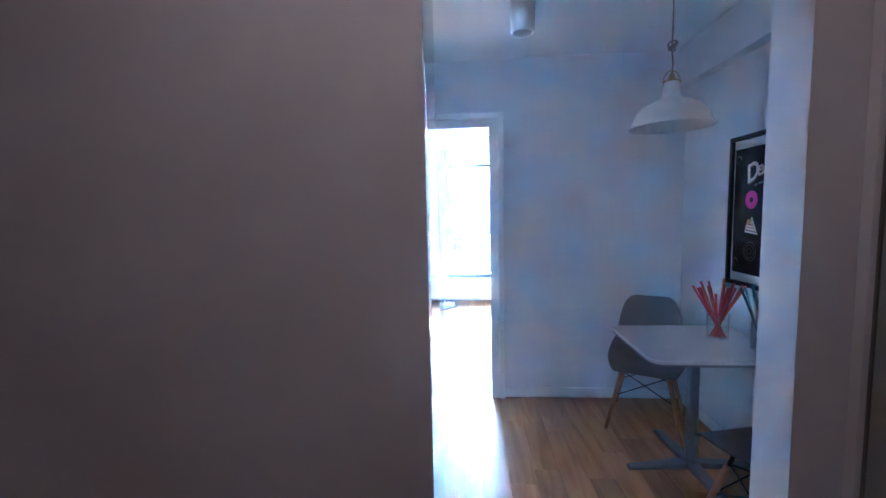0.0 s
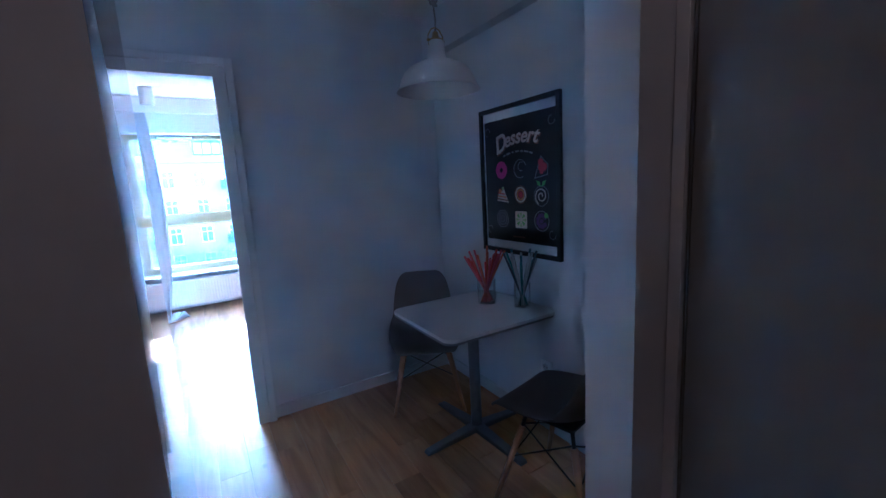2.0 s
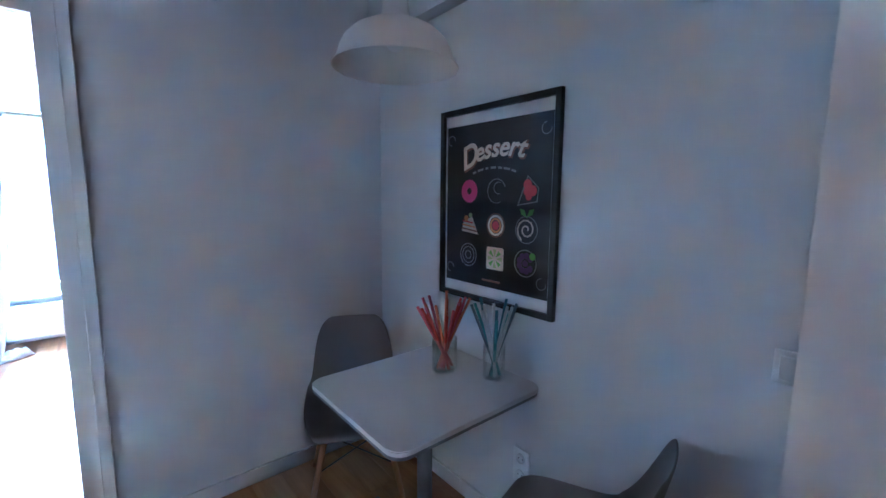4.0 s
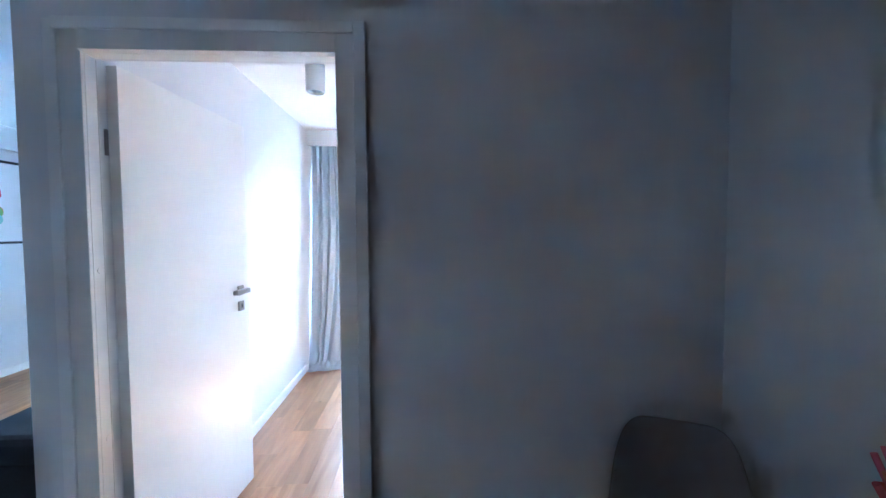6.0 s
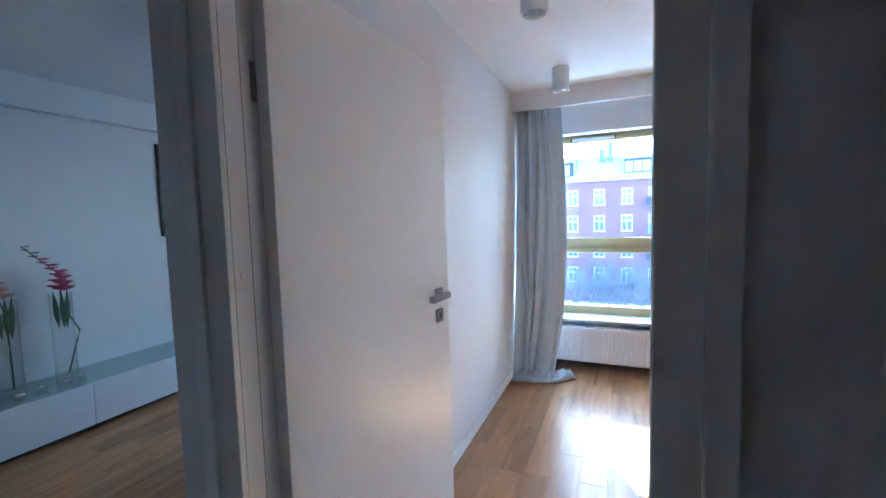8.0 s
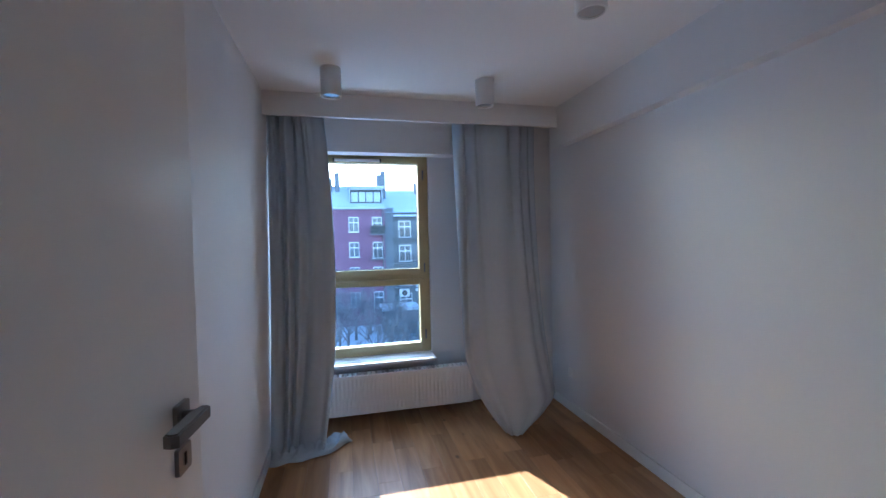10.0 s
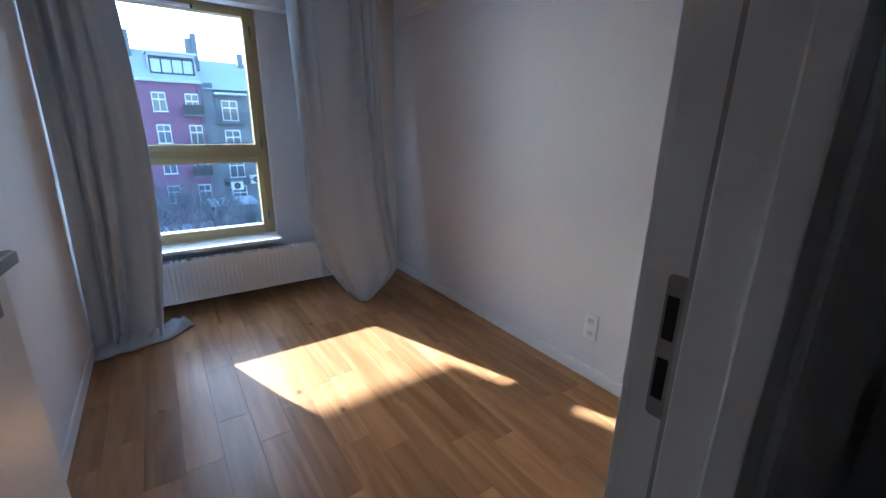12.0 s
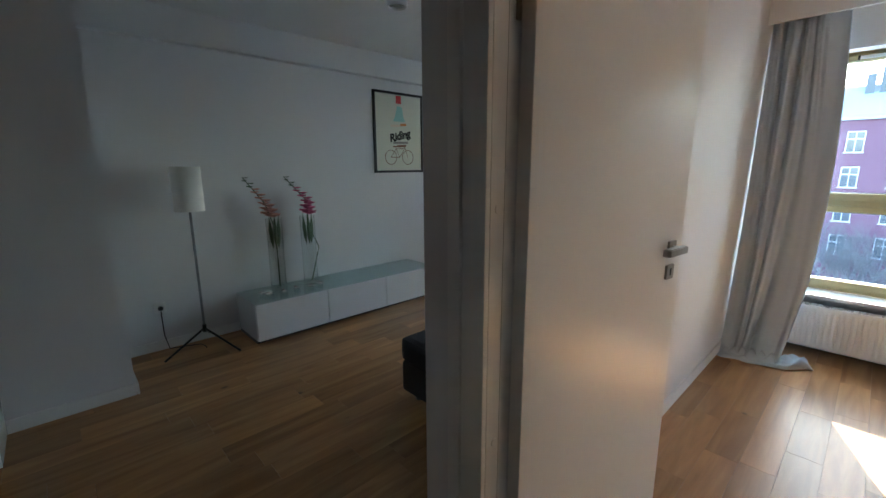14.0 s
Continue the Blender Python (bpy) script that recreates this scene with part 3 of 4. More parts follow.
sw = thing("light_switch", "white rocker light switch on the wall pier", "switch", (1.76, 1.24, 1.05), -90)
part("plate", B(-0.04, 0.04, -0.009, 0, -0.04, 0.04, bevel=0.004), PLASTIC, sw)
part("rocker", B(-0.028, 0.028, -0.013, -0.009, -0.028, 0.028, bevel=0.003), PLASTIC, sw)


# ---- dining corner ----
def dining_table():
    t = thing("dining_table", "white laminate bistro table on a grey steel pedestal", "table", (1.52, 2.272, 0))
    z = 0.708
    part("tabletop", prism(bmesh.new(), rounded(-0.34, 0.338, -0.305, 0.305, 0.055), z - 0.016, z, 0.003), TABLE, t)
    part("edge_band", prism(bmesh.new(), rounded(-0.3385, 0.3365, -0.3035, 0.3035, 0.054), z - 0.028, z - 0.0165), DARKSTEEL, t)
    part("column", solid_lathe(bmesh.new(), [(0.030, 0.04), (0.030, z - 0.03)], 24), DARKSTEEL, t)
    part("top_plate", B(-0.16, 0.16, -0.16, 0.16, z - 0.036, z - 0.0285), DARKSTEEL, t)
    for k, ln in enumerate((0.33, 0.33, 0.36, 0.36)):
        a = (0, 180, 90, 270)[k] + 3
        bm = bmesh.new()
        q = Matrix.Rotation(radians(a), 4, "Z")
        pts = [(0.0, 0.048), (ln, 0.018), (ln + 0.012, 0.0), (0.0, 0.012)]
        vs = [[bm.verts.new(q @ Vector((x, s * (0.032 if x < 0.1 else 0.024), zz))) for x, zz in pts] for s in (-1, 1)]
        bm.faces.new(vs[0])
        bm.faces.new(list(reversed(vs[1])))
        for i in range(4):
            bm.faces.new((vs[0][i], vs[0][(i + 1) % 4], vs[1][(i + 1) % 4], vs[1][i]))
        bmesh.ops.bevel(bm, geom=bm.edges[:], offset=0.004, segments=2, affect="EDGES")
        part("foot", bm, DARKSTEEL, t)


dining_table()


def shell_chair(at, rz, label):
    """A moulded shell chair that faces its own -y."""
    c = thing("dining_chair", label, "chair", at, rz, "chairs at the bistro table")
    bm = bmesh.new()
    # centre line from front lip over the seat up the backrest: (y, z, half width, side rise)
    line = [(-0.235, 0.405, 0.170, 0.000), (-0.225, 0.428, 0.190, 0.004), (-0.19, 0.440, 0.208, 0.012), (-0.12, 0.436, 0.224, 0.026), (-0.03, 0.426, 0.232, 0.040),
            (0.06, 0.422, 0.232, 0.056), (0.13, 0.432, 0.226, 0.074), (0.175, 0.462, 0.216, 0.090), (0.200, 0.510, 0.206, 0.082), (0.216, 0.570, 0.200, 0.062),
            (0.232, 0.640, 0.193, 0.046), (0.248, 0.710, 0.180, 0.034), (0.260, 0.765, 0.158, 0.024), (0.266, 0.792, 0.132, 0.016), (0.268, 0.803, 0.105, 0.012)]
    rows = []
    for i, (y, z, w, rise) in enumerate(line):
        p0, p1 = line[max(i - 1, 0)], line[min(i + 1, len(line) - 1)]
        d = Vector((0, p1[0] - p0[0], p1[1] - p0[1])).normalized()
        nrm = Vector((0, -d.z, d.y))
        rows.append([bm.verts.new(Vector((w * s, y, z)) + nrm * (rise * abs(s) ** 2.3)) for s in [k / 8 for k in range(-8, 9)]])
    for a, b in zip(rows, rows[1:]):
        for j in range(16):
            bm.faces.new((a[j], a[j + 1], b[j + 1], b[j])).smooth = True
    sh = part("seat_shell", bm, SHELL, c, "grey moulded plastic shell")
    m1 = sh.modifiers.new("thick", "SOLIDIFY")
    m1.thickness = 0.006
    m2 = sh.modifiers.new("soft", "SUBSURF")
    m2.levels = m2.render_levels = 1
    tops = {}
    for sx in (-1, 1):
        for sy in (-1, 1):
            top, foot = Vector((0.125 * sx, 0.02 + 0.105 * sy, 0.405)), Vector((0.215 * sx, 0.02 + 0.215 * sy, 0.0))
            tops[sx, sy] = (top, foot)
            bm = bmesh.new()
            k = top.lerp(foot, 0.12)
            rod(bm, k, foot, 0.0155, 0.010, 14)
            leg = part("leg", bm, BEECH, c, "tapered beech leg")
            part("bracket", rod(bmesh.new(), top + Vector((0, 0, 0.012)), top.lerp(foot, 0.17), 0.0085, seg=8), BLACK, leg)
    for (a, b) in (((-1, -1), (1, -1)), ((-1, 1), (1, 1)), ((-1, -1), (-1, 1)), ((1, -1), (1, 1))):
        ta, fa = tops[a]
        tb, fb = tops[b]
        part("wire_brace", rod(bmesh.new(), ta.lerp(fa, 0.10), tb.lerp(fb, 0.48), 0.0035, seg=6), BLACK, c, "black crossed wire brace")
        part("wire_brace", rod(bmesh.new(), tb.lerp(fb, 0.10), ta.lerp(fa, 0.48), 0.0035, seg=6), BLACK, c, "black crossed wire brace")
    part("seat_mount", B(-0.13, 0.13, -0.09, 0.13, 0.408, 0.417), BLACK, c)
    return c


shell_chair((1.475, 2.75, 0), -27, "grey shell chair with beech legs standing behind the table")
shell_chair((1.545, 1.67, 0), 193, "grey shell chair with beech legs near the wall end")


def straw_jar(at, colours, glass_r, glass_h, length, spread, seed, label, skinny=False):
    j = thing("straw_jar", label, "jar", at, 0, "jars of straws")
    bm = bmesh.new()
    lathe(bm, [(0.0005, 0.0), (glass_r, 0.0), (glass_r, glass_h), (glass_r - 0.003, glass_h), (glass_r - 0.003, 0.008), (0.0005, 0.008)], 36)
    part("jar", bm, VASEG, j, "clear glass tumbler")
    rnd = random.Random(seed)
    n = len(colours)
    for k, col in enumerate(colours):
        a = 2 * math.pi * k / n + rnd.uniform(-0.25, 0.25)
        r0 = (glass_r - 0.012) * rnd.uniform(0.35, 0.95)
        lean = rnd.uniform(0.5, 1.0) * spread
        foot = Vector((-r0 * math.cos(a), -r0 * math.sin(a), 0.01))
        L = length * rnd.uniform(0.9, 1.06)
        rim = Vector(((glass_r - 0.010) * math.cos(a), (glass_r - 0.010) * math.sin(a), glass_h))
        d = (rim - foot).normalized()
        d = Vector((d.x * lean, d.y * lean, d.z)).normalized()
        bm = bmesh.new()
        rod(bm, foot, foot + d * L, 0.0060, seg=10)
        part("straw", bm, col, j)


STRAW_R = [mat("straw_%d" % k, c, 0.5, var=0.06) for k, c in enumerate(((0.62, 0.07, 0.06), (0.66, 0.12, 0.16), (0.66, 0.17, 0.08), (0.64, 0.15, 0.22)))]
STRAW_G = [mat("straw_b%d" % k, c, 0.5, var=0.06) for k, c in enumerate(((0.05, 0.16, 0.20), (0.08, 0.27, 0.28), (0.42, 0.43, 0.42), (0.10, 0.14, 0.17)))]
straw_jar((1.67, 2.333, 0.708), [STRAW_R[i % 4] for i in (0, 1, 0, 2, 0, 3, 1, 2, 0, 1, 3, 0, 2, 0, 1, 0, 3, 1, 0, 2)], 0.052, 0.135, 0.305, 1.1, 4, "glass jar full of red and coral paper straws")
straw_jar((1.772, 2.148, 0.708), [STRAW_G[i % 4] for i in (0, 1, 2, 2, 0, 1, 3, 2, 2, 0, 1, 2, 2, 3, 2)], 0.044, 0.135, 0.30, 1.15, 9, "glass jar full of teal and pale grey paper straws")


def pendant():
    p = thing("pendant_lamp", "white enamelled pendant lamp on a grey cord over the table", "pendant lamp", (1.317, 2.16, 0))
    bm = bmesh.new()
    prof = [(0.030, 2.015), (0.036, 2.008), (0.038, 1.965), (0.044, 1.938), (0.085, 1.922), (0.126, 1.901), (0.151, 1.877), (0.164, 1.852), (0.171, 1.828), (0.184, 1.806), (0.188, 1.802)]
    lathe(bm, prof + [(r - 0.003, z + 0.001) for r, z in reversed(prof)], 56)
    part("shade", bm, ENAMEL, p)
    cap = part("cap", solid_lathe(bmesh.new(), [(0.030, 2.012), (0.030, 2.020), (0.016, 2.028), (0.012, 2.05), (0.006, 2.055)], 24), BRASS, p, "brass lamp cap")
    for s in (-1, 1):
        part("thumb_screw", rod(bmesh.new(), (s * 0.030, 0, 2.016), (s * 0.042, 0, 2.016), 0.006), BRASS, cap)
    part("yoke", tube(bmesh.new(), [(-0.036, 0, 1.995), (-0.038, 0, 2.035), (-0.02, 0, 2.062), (0, 0, 2.07), (0.02, 0, 2.062), (0.038, 0, 2.035), (0.036, 0, 1.995)], 0.003), BRASS, p)
    cord = part("cord", tube(bmesh.new(), [(0, 0, 2.05), (0.004, 0, 2.1), (-0.002, 0.002, 2.17), (0, 0, 2.25), (0, 0, H - 0.02)], 0.0045), GREYC, p, "grey braided cord with a wound loop")
    bm = bmesh.new()
    for k in range(4):
        tube(bm, [(0.013 * math.cos(a) * (1 + 0.2 * k), 0.013 * math.sin(a), 2.165 + 0.012 * math.sin(a + k) + 0.008 * k) for a in [2 * math.pi * i / 14 for i in range(15)]], 0.0042, 6)
    part("loop", bm, GREYC, cord)
    part("socket", solid_lathe(bmesh.new(), [(0.024, 2.0), (0.024, 1.93)], 20), PLASTIC, p)
    bm = bmesh.new()
    lathe(bm, [(0.012, 1.93), (0.02, 1.915), (0.029, 1.892), (0.029, 1.872), (0.02, 1.855), (0.0005, 1.85)], 24)
    part("bulb", bm, PLASTIC, p, "unlit white bulb")
    part("ceiling_rose", solid_lathe(bmesh.new(), [(0.05, H - 0.025), (0.05, H - 0.002)], 28), PLASTIC, p)


pendant()


# ---- framed prints ----
def text_mesh(body, size, extrude, shear=0.0, bold=0.0):
    c = bpy.data.curves.new("lettering", "FONT")
    c.body, c.size, c.extrude, c.shear, c.offset = body, size, extrude, shear, bold
    c.align_x, c.align_y = "CENTER", "CENTER"
    tmp = bpy.data.objects.new("lettering", c)
    me = bpy.data.meshes.new_from_object(tmp)
    bpy.data.objects.remove(tmp)
    return me


def arched_text(body, size, extrude, widths, radius, shear=0.0, bold=0.0):
    """Letters set one by one along a shallow arc; widths are their advances."""
    bm = bmesh.new()
    x = -sum(widths) / 2
    for ch, w in zip(body, widths):
        a = (x + w / 2) / radius
        me = text_mesh(ch, size * (1.22 if ch.isupper() else 1.0), extrude, shear, bold)
        me.transform(Matrix.Translation((radius * math.sin(a), radius * (math.cos(a) - 1), 0)) @ Matrix.Rotation(-a, 4, "Z"))
        bm.from_mesh(me)
        x += w
    return bm


def on_print(parent, name, bm_or_mesh, material, x, y, z, tilt=0.0, label=""):
    """Lays a flat piece drawn in x, y on the print, whose own plane is x to the right and y up."""
    if isinstance(bm_or_mesh, bpy.types.Mesh):
        bm_or_mesh.materials.clear()
        bm_or_mesh.materials.append(material)
        ob = new(name, bm_or_mesh)
        ob.parent = parent
        if label:
            tagged(ob, label)
    else:
        ob = part(name, bm_or_mesh, material, parent, label)
    ob.matrix_local = pose(x, y, z, 0, 0, tilt)
    return ob


def disc(r, seg=28, z=0.0008):
    return prism(bmesh.new(), [(r * math.cos(2 * math.pi * k / seg), r * math.sin(2 * math.pi * k / seg)) for k in range(seg)], 0, z)


def ring(r0, r1, seg=36, z=0.0008, a0=0, a1=360):
    bm = bmesh.new()
    n = max(6, int(seg * (a1 - a0) / 360))
    rows = []
    for k in range(n + 1):
        a = radians(a0 + (a1 - a0) * k / n)
        rows.append([bm.verts.new((r * math.cos(a), r * math.sin(a), zz)) for r, zz in ((r0, 0), (r1, 0), (r1, z), (r0, z))])
    for a, b in zip(rows, rows[1:]):
        for i in range(4):
            bm.faces.new((a[i], a[(i + 1) % 4], b[(i + 1) % 4], b[i]))
    return bm


def poly(pts, z=0.0008):
    return prism(bmesh.new(), pts, 0, z)


def stroke(pts, w, z=0.0008):
    bm = bmesh.new()
    for (xa, ya), (xb, yb) in zip(pts, pts[1:]):
        d = Vector((xb - xa, yb - ya, 0)).normalized() * w * 0.5
        n = Vector((-d.y, d.x, 0))
        a, b = Vector((xa, ya, 0)) - d, Vector((xb, yb, 0)) + d
        prism(bm, [(p.x, p.y) for p in (a - n, b - n, b + n, a + n)], 0, z)
    return bm


def framed(name, label, w, h, m, paper, bar=0.024, glazed=True):
    f = tagged(new(name), label, "picture")
    f.matrix_basis = m
    for k, (x0, x1, y0, y1) in enumerate(((-w / 2, -w / 2 + bar, -h / 2, h / 2), (w / 2 - bar, w / 2, -h / 2, h / 2), (-w / 2 + bar, w / 2 - bar, -h / 2, -h / 2 + bar), (-w / 2 + bar, w / 2 - bar, h / 2 - bar, h / 2))):
        part("frame_bar", B(x0, x1, y0, y1, 0.0, 0.022, bevel=0.002), BLACK, f)
    part("backing", B(-w / 2 + bar, w / 2 - bar, -h / 2 + bar, h / 2 - bar, 0.002, 0.006), paper, f)
    if not glazed:
        return f
    g = part("glazing", B(-w / 2 + bar, w / 2 - bar, -h / 2 + bar, h / 2 - bar, 0.0135, 0.0145), PANE, f)
    g.visible_shadow = False
    return f


def dessert_poster():
    # faces -x on the east wall
    m = Matrix.Translation((EAST - 0.002, 2.250, 1.386)) @ Matrix(((0, 0, -1, 0), (-1, 0, 0, 0), (0, 1, 0, 0), (0, 0, 0, 1)))
    w, h = 0.638, 0.828
    f = framed("poster", "black-framed chalkboard style dessert poster", w, h, m, PAPER, glazed=False)
    pr = part("print", B(-w / 2 + 0.035, w / 2 - 0.035, -0.343, 0.343, 0.0062, 0.0072), CHALK, f, "black chalkboard print")
    z = 0.0074
    adv = (0.074, 0.050, 0.044, 0.044, 0.050, 0.044, 0.042)
    on_print(pr, "lettering", arched_text("Dessert", 0.108, 0.0006, adv, 0.55, 0.30, 0.0022), CREAMC, -0.012, 0.232, z + 0.0008, 5, "cream hand-lettered heading")
    on_print(pr, "lettering_shadow", arched_text("Dessert", 0.108, 0.0003, adv, 0.55, 0.30, 0.0042), BROWN, -0.007, 0.226, z, 5, "brown drop shadow of the heading")
    for k, ww in enumerate((0.020, 0.032, 0.014, 0.028, 0.020, 0.034, 0.024)):
        a = -0.30 + 0.10 * k
        on_print(pr, "caption_bar", poly([(-ww / 2, 0), (ww / 2, 0), (ww / 2, 0.009), (-ww / 2, 0.009)]), GREYC, 0.36 * math.sin(a), 0.36 * math.cos(a) - 0.208, z, -math.degrees(a))
    on_print(pr, "caption_bar", poly([(-0.05, 0), (0.05, 0), (0.05, 0.008), (-0.05, 0.008)]), BROWN, 0, -0.318, z)
    cx, cy = (-0.138, 0.020, 0.178), (0.062, -0.078, -0.216)
    # ring cake, crescent, cone; slice, roll, swirl; biscuit, square, berry bowl
    on_print(pr, "doughnut", ring(0.014, 0.049), PINK, cx[0], cy[0], z)
    on_print(pr, "crescent", ring(0.047, 0.050, a0=20, a1=300), GREYC, cx[1], cy[0], z)
    on_print(pr, "crescent_line", ring(0.022, 0.025, a0=60, a1=290), GREYC, cx[1] + 0.01, cy[0] + 0.012, z)
    on_print(pr, "cone", stroke([(-0.045, -0.055), (0.0, 0.055), (0.05, 0.01), (0.045, -0.04), (-0.045, -0.055)], 0.004), GREYC, cx[2], cy[0], z)
    for dx, dy, r in ((0.0, 0.024, 0.019), (0.022, 0.0, 0.021), (-0.002, -0.002, 0.016), (0.006, -0.022, 0.014)):
        on_print(pr, "berry", disc(r), RED, cx[2] + dx, cy[0] + dy, z + 0.0003)
    on_print(pr, "cake_slice", poly([(-0.045, -0.035), (0.058, -0.045), (0.02, 0.03), (-0.03, 0.012)]), CREAMC, cx[0], cy[1], z)
    for k in range(3):
        on_print(pr, "cake_layer", stroke([(-0.042 + 0.004 * k, -0.022 + 0.016 * k), (0.05 - 0.014 * k, -0.032 + 0.018 * k)], 0.006), (BROWN, ORANGE, RED)[k], cx[0], cy[1], z + 0.0006)
    on_print(pr, "topping", disc(0.013), ORANGE, cx[0] - 0.015, cy[1] + 0.022, z + 0.0008)
    on_print(pr, "topping", disc(0.010), LIME, cx[0] + 0.01, cy[1] + 0.036, z + 0.0008)
    for r0, r1, mt in ((0.046, 0.050, BROWN), (0.034, 0.043, CREAMC), (0.022, 0.031, ORANGE), (0.0, 0.018, RED)):
        on_print(pr, "swiss_roll", ring(r0, r1) if r0 else disc(r1), mt, cx[1], cy[1], z)
    sp = [((0.008 + 0.0020 * k) * math.cos(k * 0.55), (0.008 + 0.0020 * k) * math.sin(k * 0.55) - 0.008) for k in range(20)]
    on_print(pr, "swirl", stroke(sp, 0.006), CREAMC, cx[2], cy[1], z)
    on_print(pr, "bun_line", ring(0.050, 0.053), GREYC, cx[2], cy[1] - 0.008, z)
    for s in (-1, 1):
        on_print(pr, "leaf", poly([(0, 0), (s * 0.012, 0.03), (s * 0.034, 0.034), (s * 0.026, 0.012)][::s]), GREEN, cx[2], cy[1] + 0.038, z)
    for r0 in (0.048, 0.034, 0.016):
        on_print(pr, "biscuit", ring(r0, r0 + 0.003), GREYC, cx[0], cy[2], z)
    on_print(pr, "square_cake", prism(bmesh.new(), rounded(-0.047, 0.047, -0.047, 0.047, 0.008), 0, 0.0008), CREAMC, cx[1], cy[2], z)
    for k in range(8):
        a = k * math.pi / 4
        on_print(pr, "lime_wedge", poly([(0.008 * math.cos(a), 0.008 * math.sin(a)), (0.040 * math.cos(a - 0.24), 0.040 * math.sin(a - 0.24)), (0.040 * math.cos(a + 0.24), 0.040 * math.sin(a + 0.24))]), (LIME, GREEN)[k % 2], cx[1], cy[2], z + 0.0007)
    on_print(pr, "bowl_line", ring(0.050, 0.054), GREYC, cx[2], cy[2], z)
    for k in range(9):
        on_print(pr, "blackberry", disc(0.013, 14), PURPLE, cx[2] + 0.030 * math.cos(k * 0.7) * (k > 0), cy[2] + 0.030 * math.sin(k * 0.7) * (k > 0), z)
    on_print(pr, "leaf", disc(0.014, 12), GREEN, cx[2] + 0.034, cy[2] + 0.030, z + 0.0009)
    for sx in (-1, 1):
        for sy in (-1, 1):
            on_print(pr, "corner_scroll", ring(0.020, 0.0225, a0=0, a1=270), GREYC, sx * 0.255, sy * 0.285, z, 90 if sx > 0 else 0)


dessert_poster()


def living_prints():
    base = Matrix(((0, 0, 1, 0), (1, 0, 0, 0), (0, 1, 0, 0), (0, 0, 0, 1)))
    w, h = 0.665, 0.835
    f = framed("poster", "black-framed cream poster of a bicycle", w, h, Matrix.Translation((WEST + 0.002, 5.275, 1.746)) @ base, CREAM, glazed=False)
    z = 0.0075
    on_print(f, "ribbon", poly([(-0.035, -0.045), (0.035, -0.045), (0.035, 0.035), (-0.035, 0.035)]), RED, 0.0, 0.35, z, 0, "red ribbon mark")
    on_print(f, "lettering", text_mesh("Riding", 0.115, 0.0006, 0.2, 0.005), DARK, 0.01, -0.03, z, 14, "black slanted lettering")
    for k, (x, y, ww) in enumerate(((-0.05, 0.075, 0.12), (0.06, 0.09, 0.08), (0.02, -0.10, 0.20), (0.03, -0.135, 0.12))):
        on_print(f, "caption_bar", poly([(-ww / 2, -0.014), (ww / 2, -0.008), (ww / 2, 0.016), (-ww / 2, 0.010)]), (CREAMC, ORANGE, GREYC, BROWN)[k], x, y, z)
    on_print(f, "teal_shape", poly([(-0.075, 0.0), (0.085, 0.0), (0.06, 0.06), (0.045, 0.15), (-0.02, 0.16), (-0.045, 0.06)]), TEAL, 0.0, 0.12, z, 0, "pale teal figure shape")
    bike = on_print(f, "bicycle", ring(0.072, 0.079), BROWN, -0.115, -0.255, z, 0, "line-drawn bicycle")
    on_print(f, "wheel", ring(0.072, 0.079), BROWN, 0.115, -0.255, z)
    on_print(f, "bicycle_frame", stroke([(-0.115, -0.255), (-0.045, -0.165), (0.075, -0.160), (0.0, -0.255), (-0.115, -0.255)], 0.006), BROWN, 0, 0, z)
    on_print(f, "bicycle_frame", stroke([(0.115, -0.255), (0.07, -0.135), (0.10, -0.125)], 0.006), BROWN, 0, 0, z)
    on_print(f, "bicycle_frame", stroke([(0.0, -0.255), (-0.05, -0.145)], 0.006), BROWN, 0, 0, z)
    on_print(f, "saddle", stroke([(-0.08, -0.142), (-0.03, -0.142)], 0.012), BROWN, 0, 0, z)
    g = framed("poster", "black-framed white poster with bright colour shapes", 0.665, 0.835, Matrix.Translation((WEST + 0.002, 6.045, 1.746)) @ base, PAPER, glazed=False)
    rnd = random.Random(5)
    for k in range(16):
        mt = (RED, ORANGE, PINK, TEAL, GREEN, RED)[k % 6]
        on_print(g, "colour_shape", disc(rnd.uniform(0.03, 0.06), 12), mt, rnd.uniform(-0.24, -0.02), rnd.uniform(-0.22, 0.20), z + 0.0004 * (k % 4))


living_prints()


# ---- living room ----
def low_cabinet(y0, y1, label):
    c = thing("low_cabinet", label, "cabinet", (0, 0, 0), 0, "row of low cabinets")
    part("body", B(WEST + 0.012, -2.996, y0 + 0.001, y1 - 0.001, 0.03, 0.336), GLOSS, c)
    part("door", B(-2.994, -2.974, y0 + 0.003, y1 - 0.003, 0.032, 0.334, bevel=0.002), GLOSS, c, "handleless gloss white front")
    part("plinth", B(WEST + 0.03, -3.02, y0 + 0.003, y1 - 0.003, 0.0, 0.03), BLACK, c)


for a, b in ((3.476, 4.094), (4.094, 4.722), (4.722, 5.345)):
    low_cabinet(a, b, "low white high-gloss cabinet along the wall")
g = tagged(part("glass_top", B(WEST + 0.012, -2.971, 3.476, 5.345, 0.3375, 0.344, bevel=0.002), TOPG), "clear glass top lying on the low cabinets", "glass top")
g.visible_shadow = False


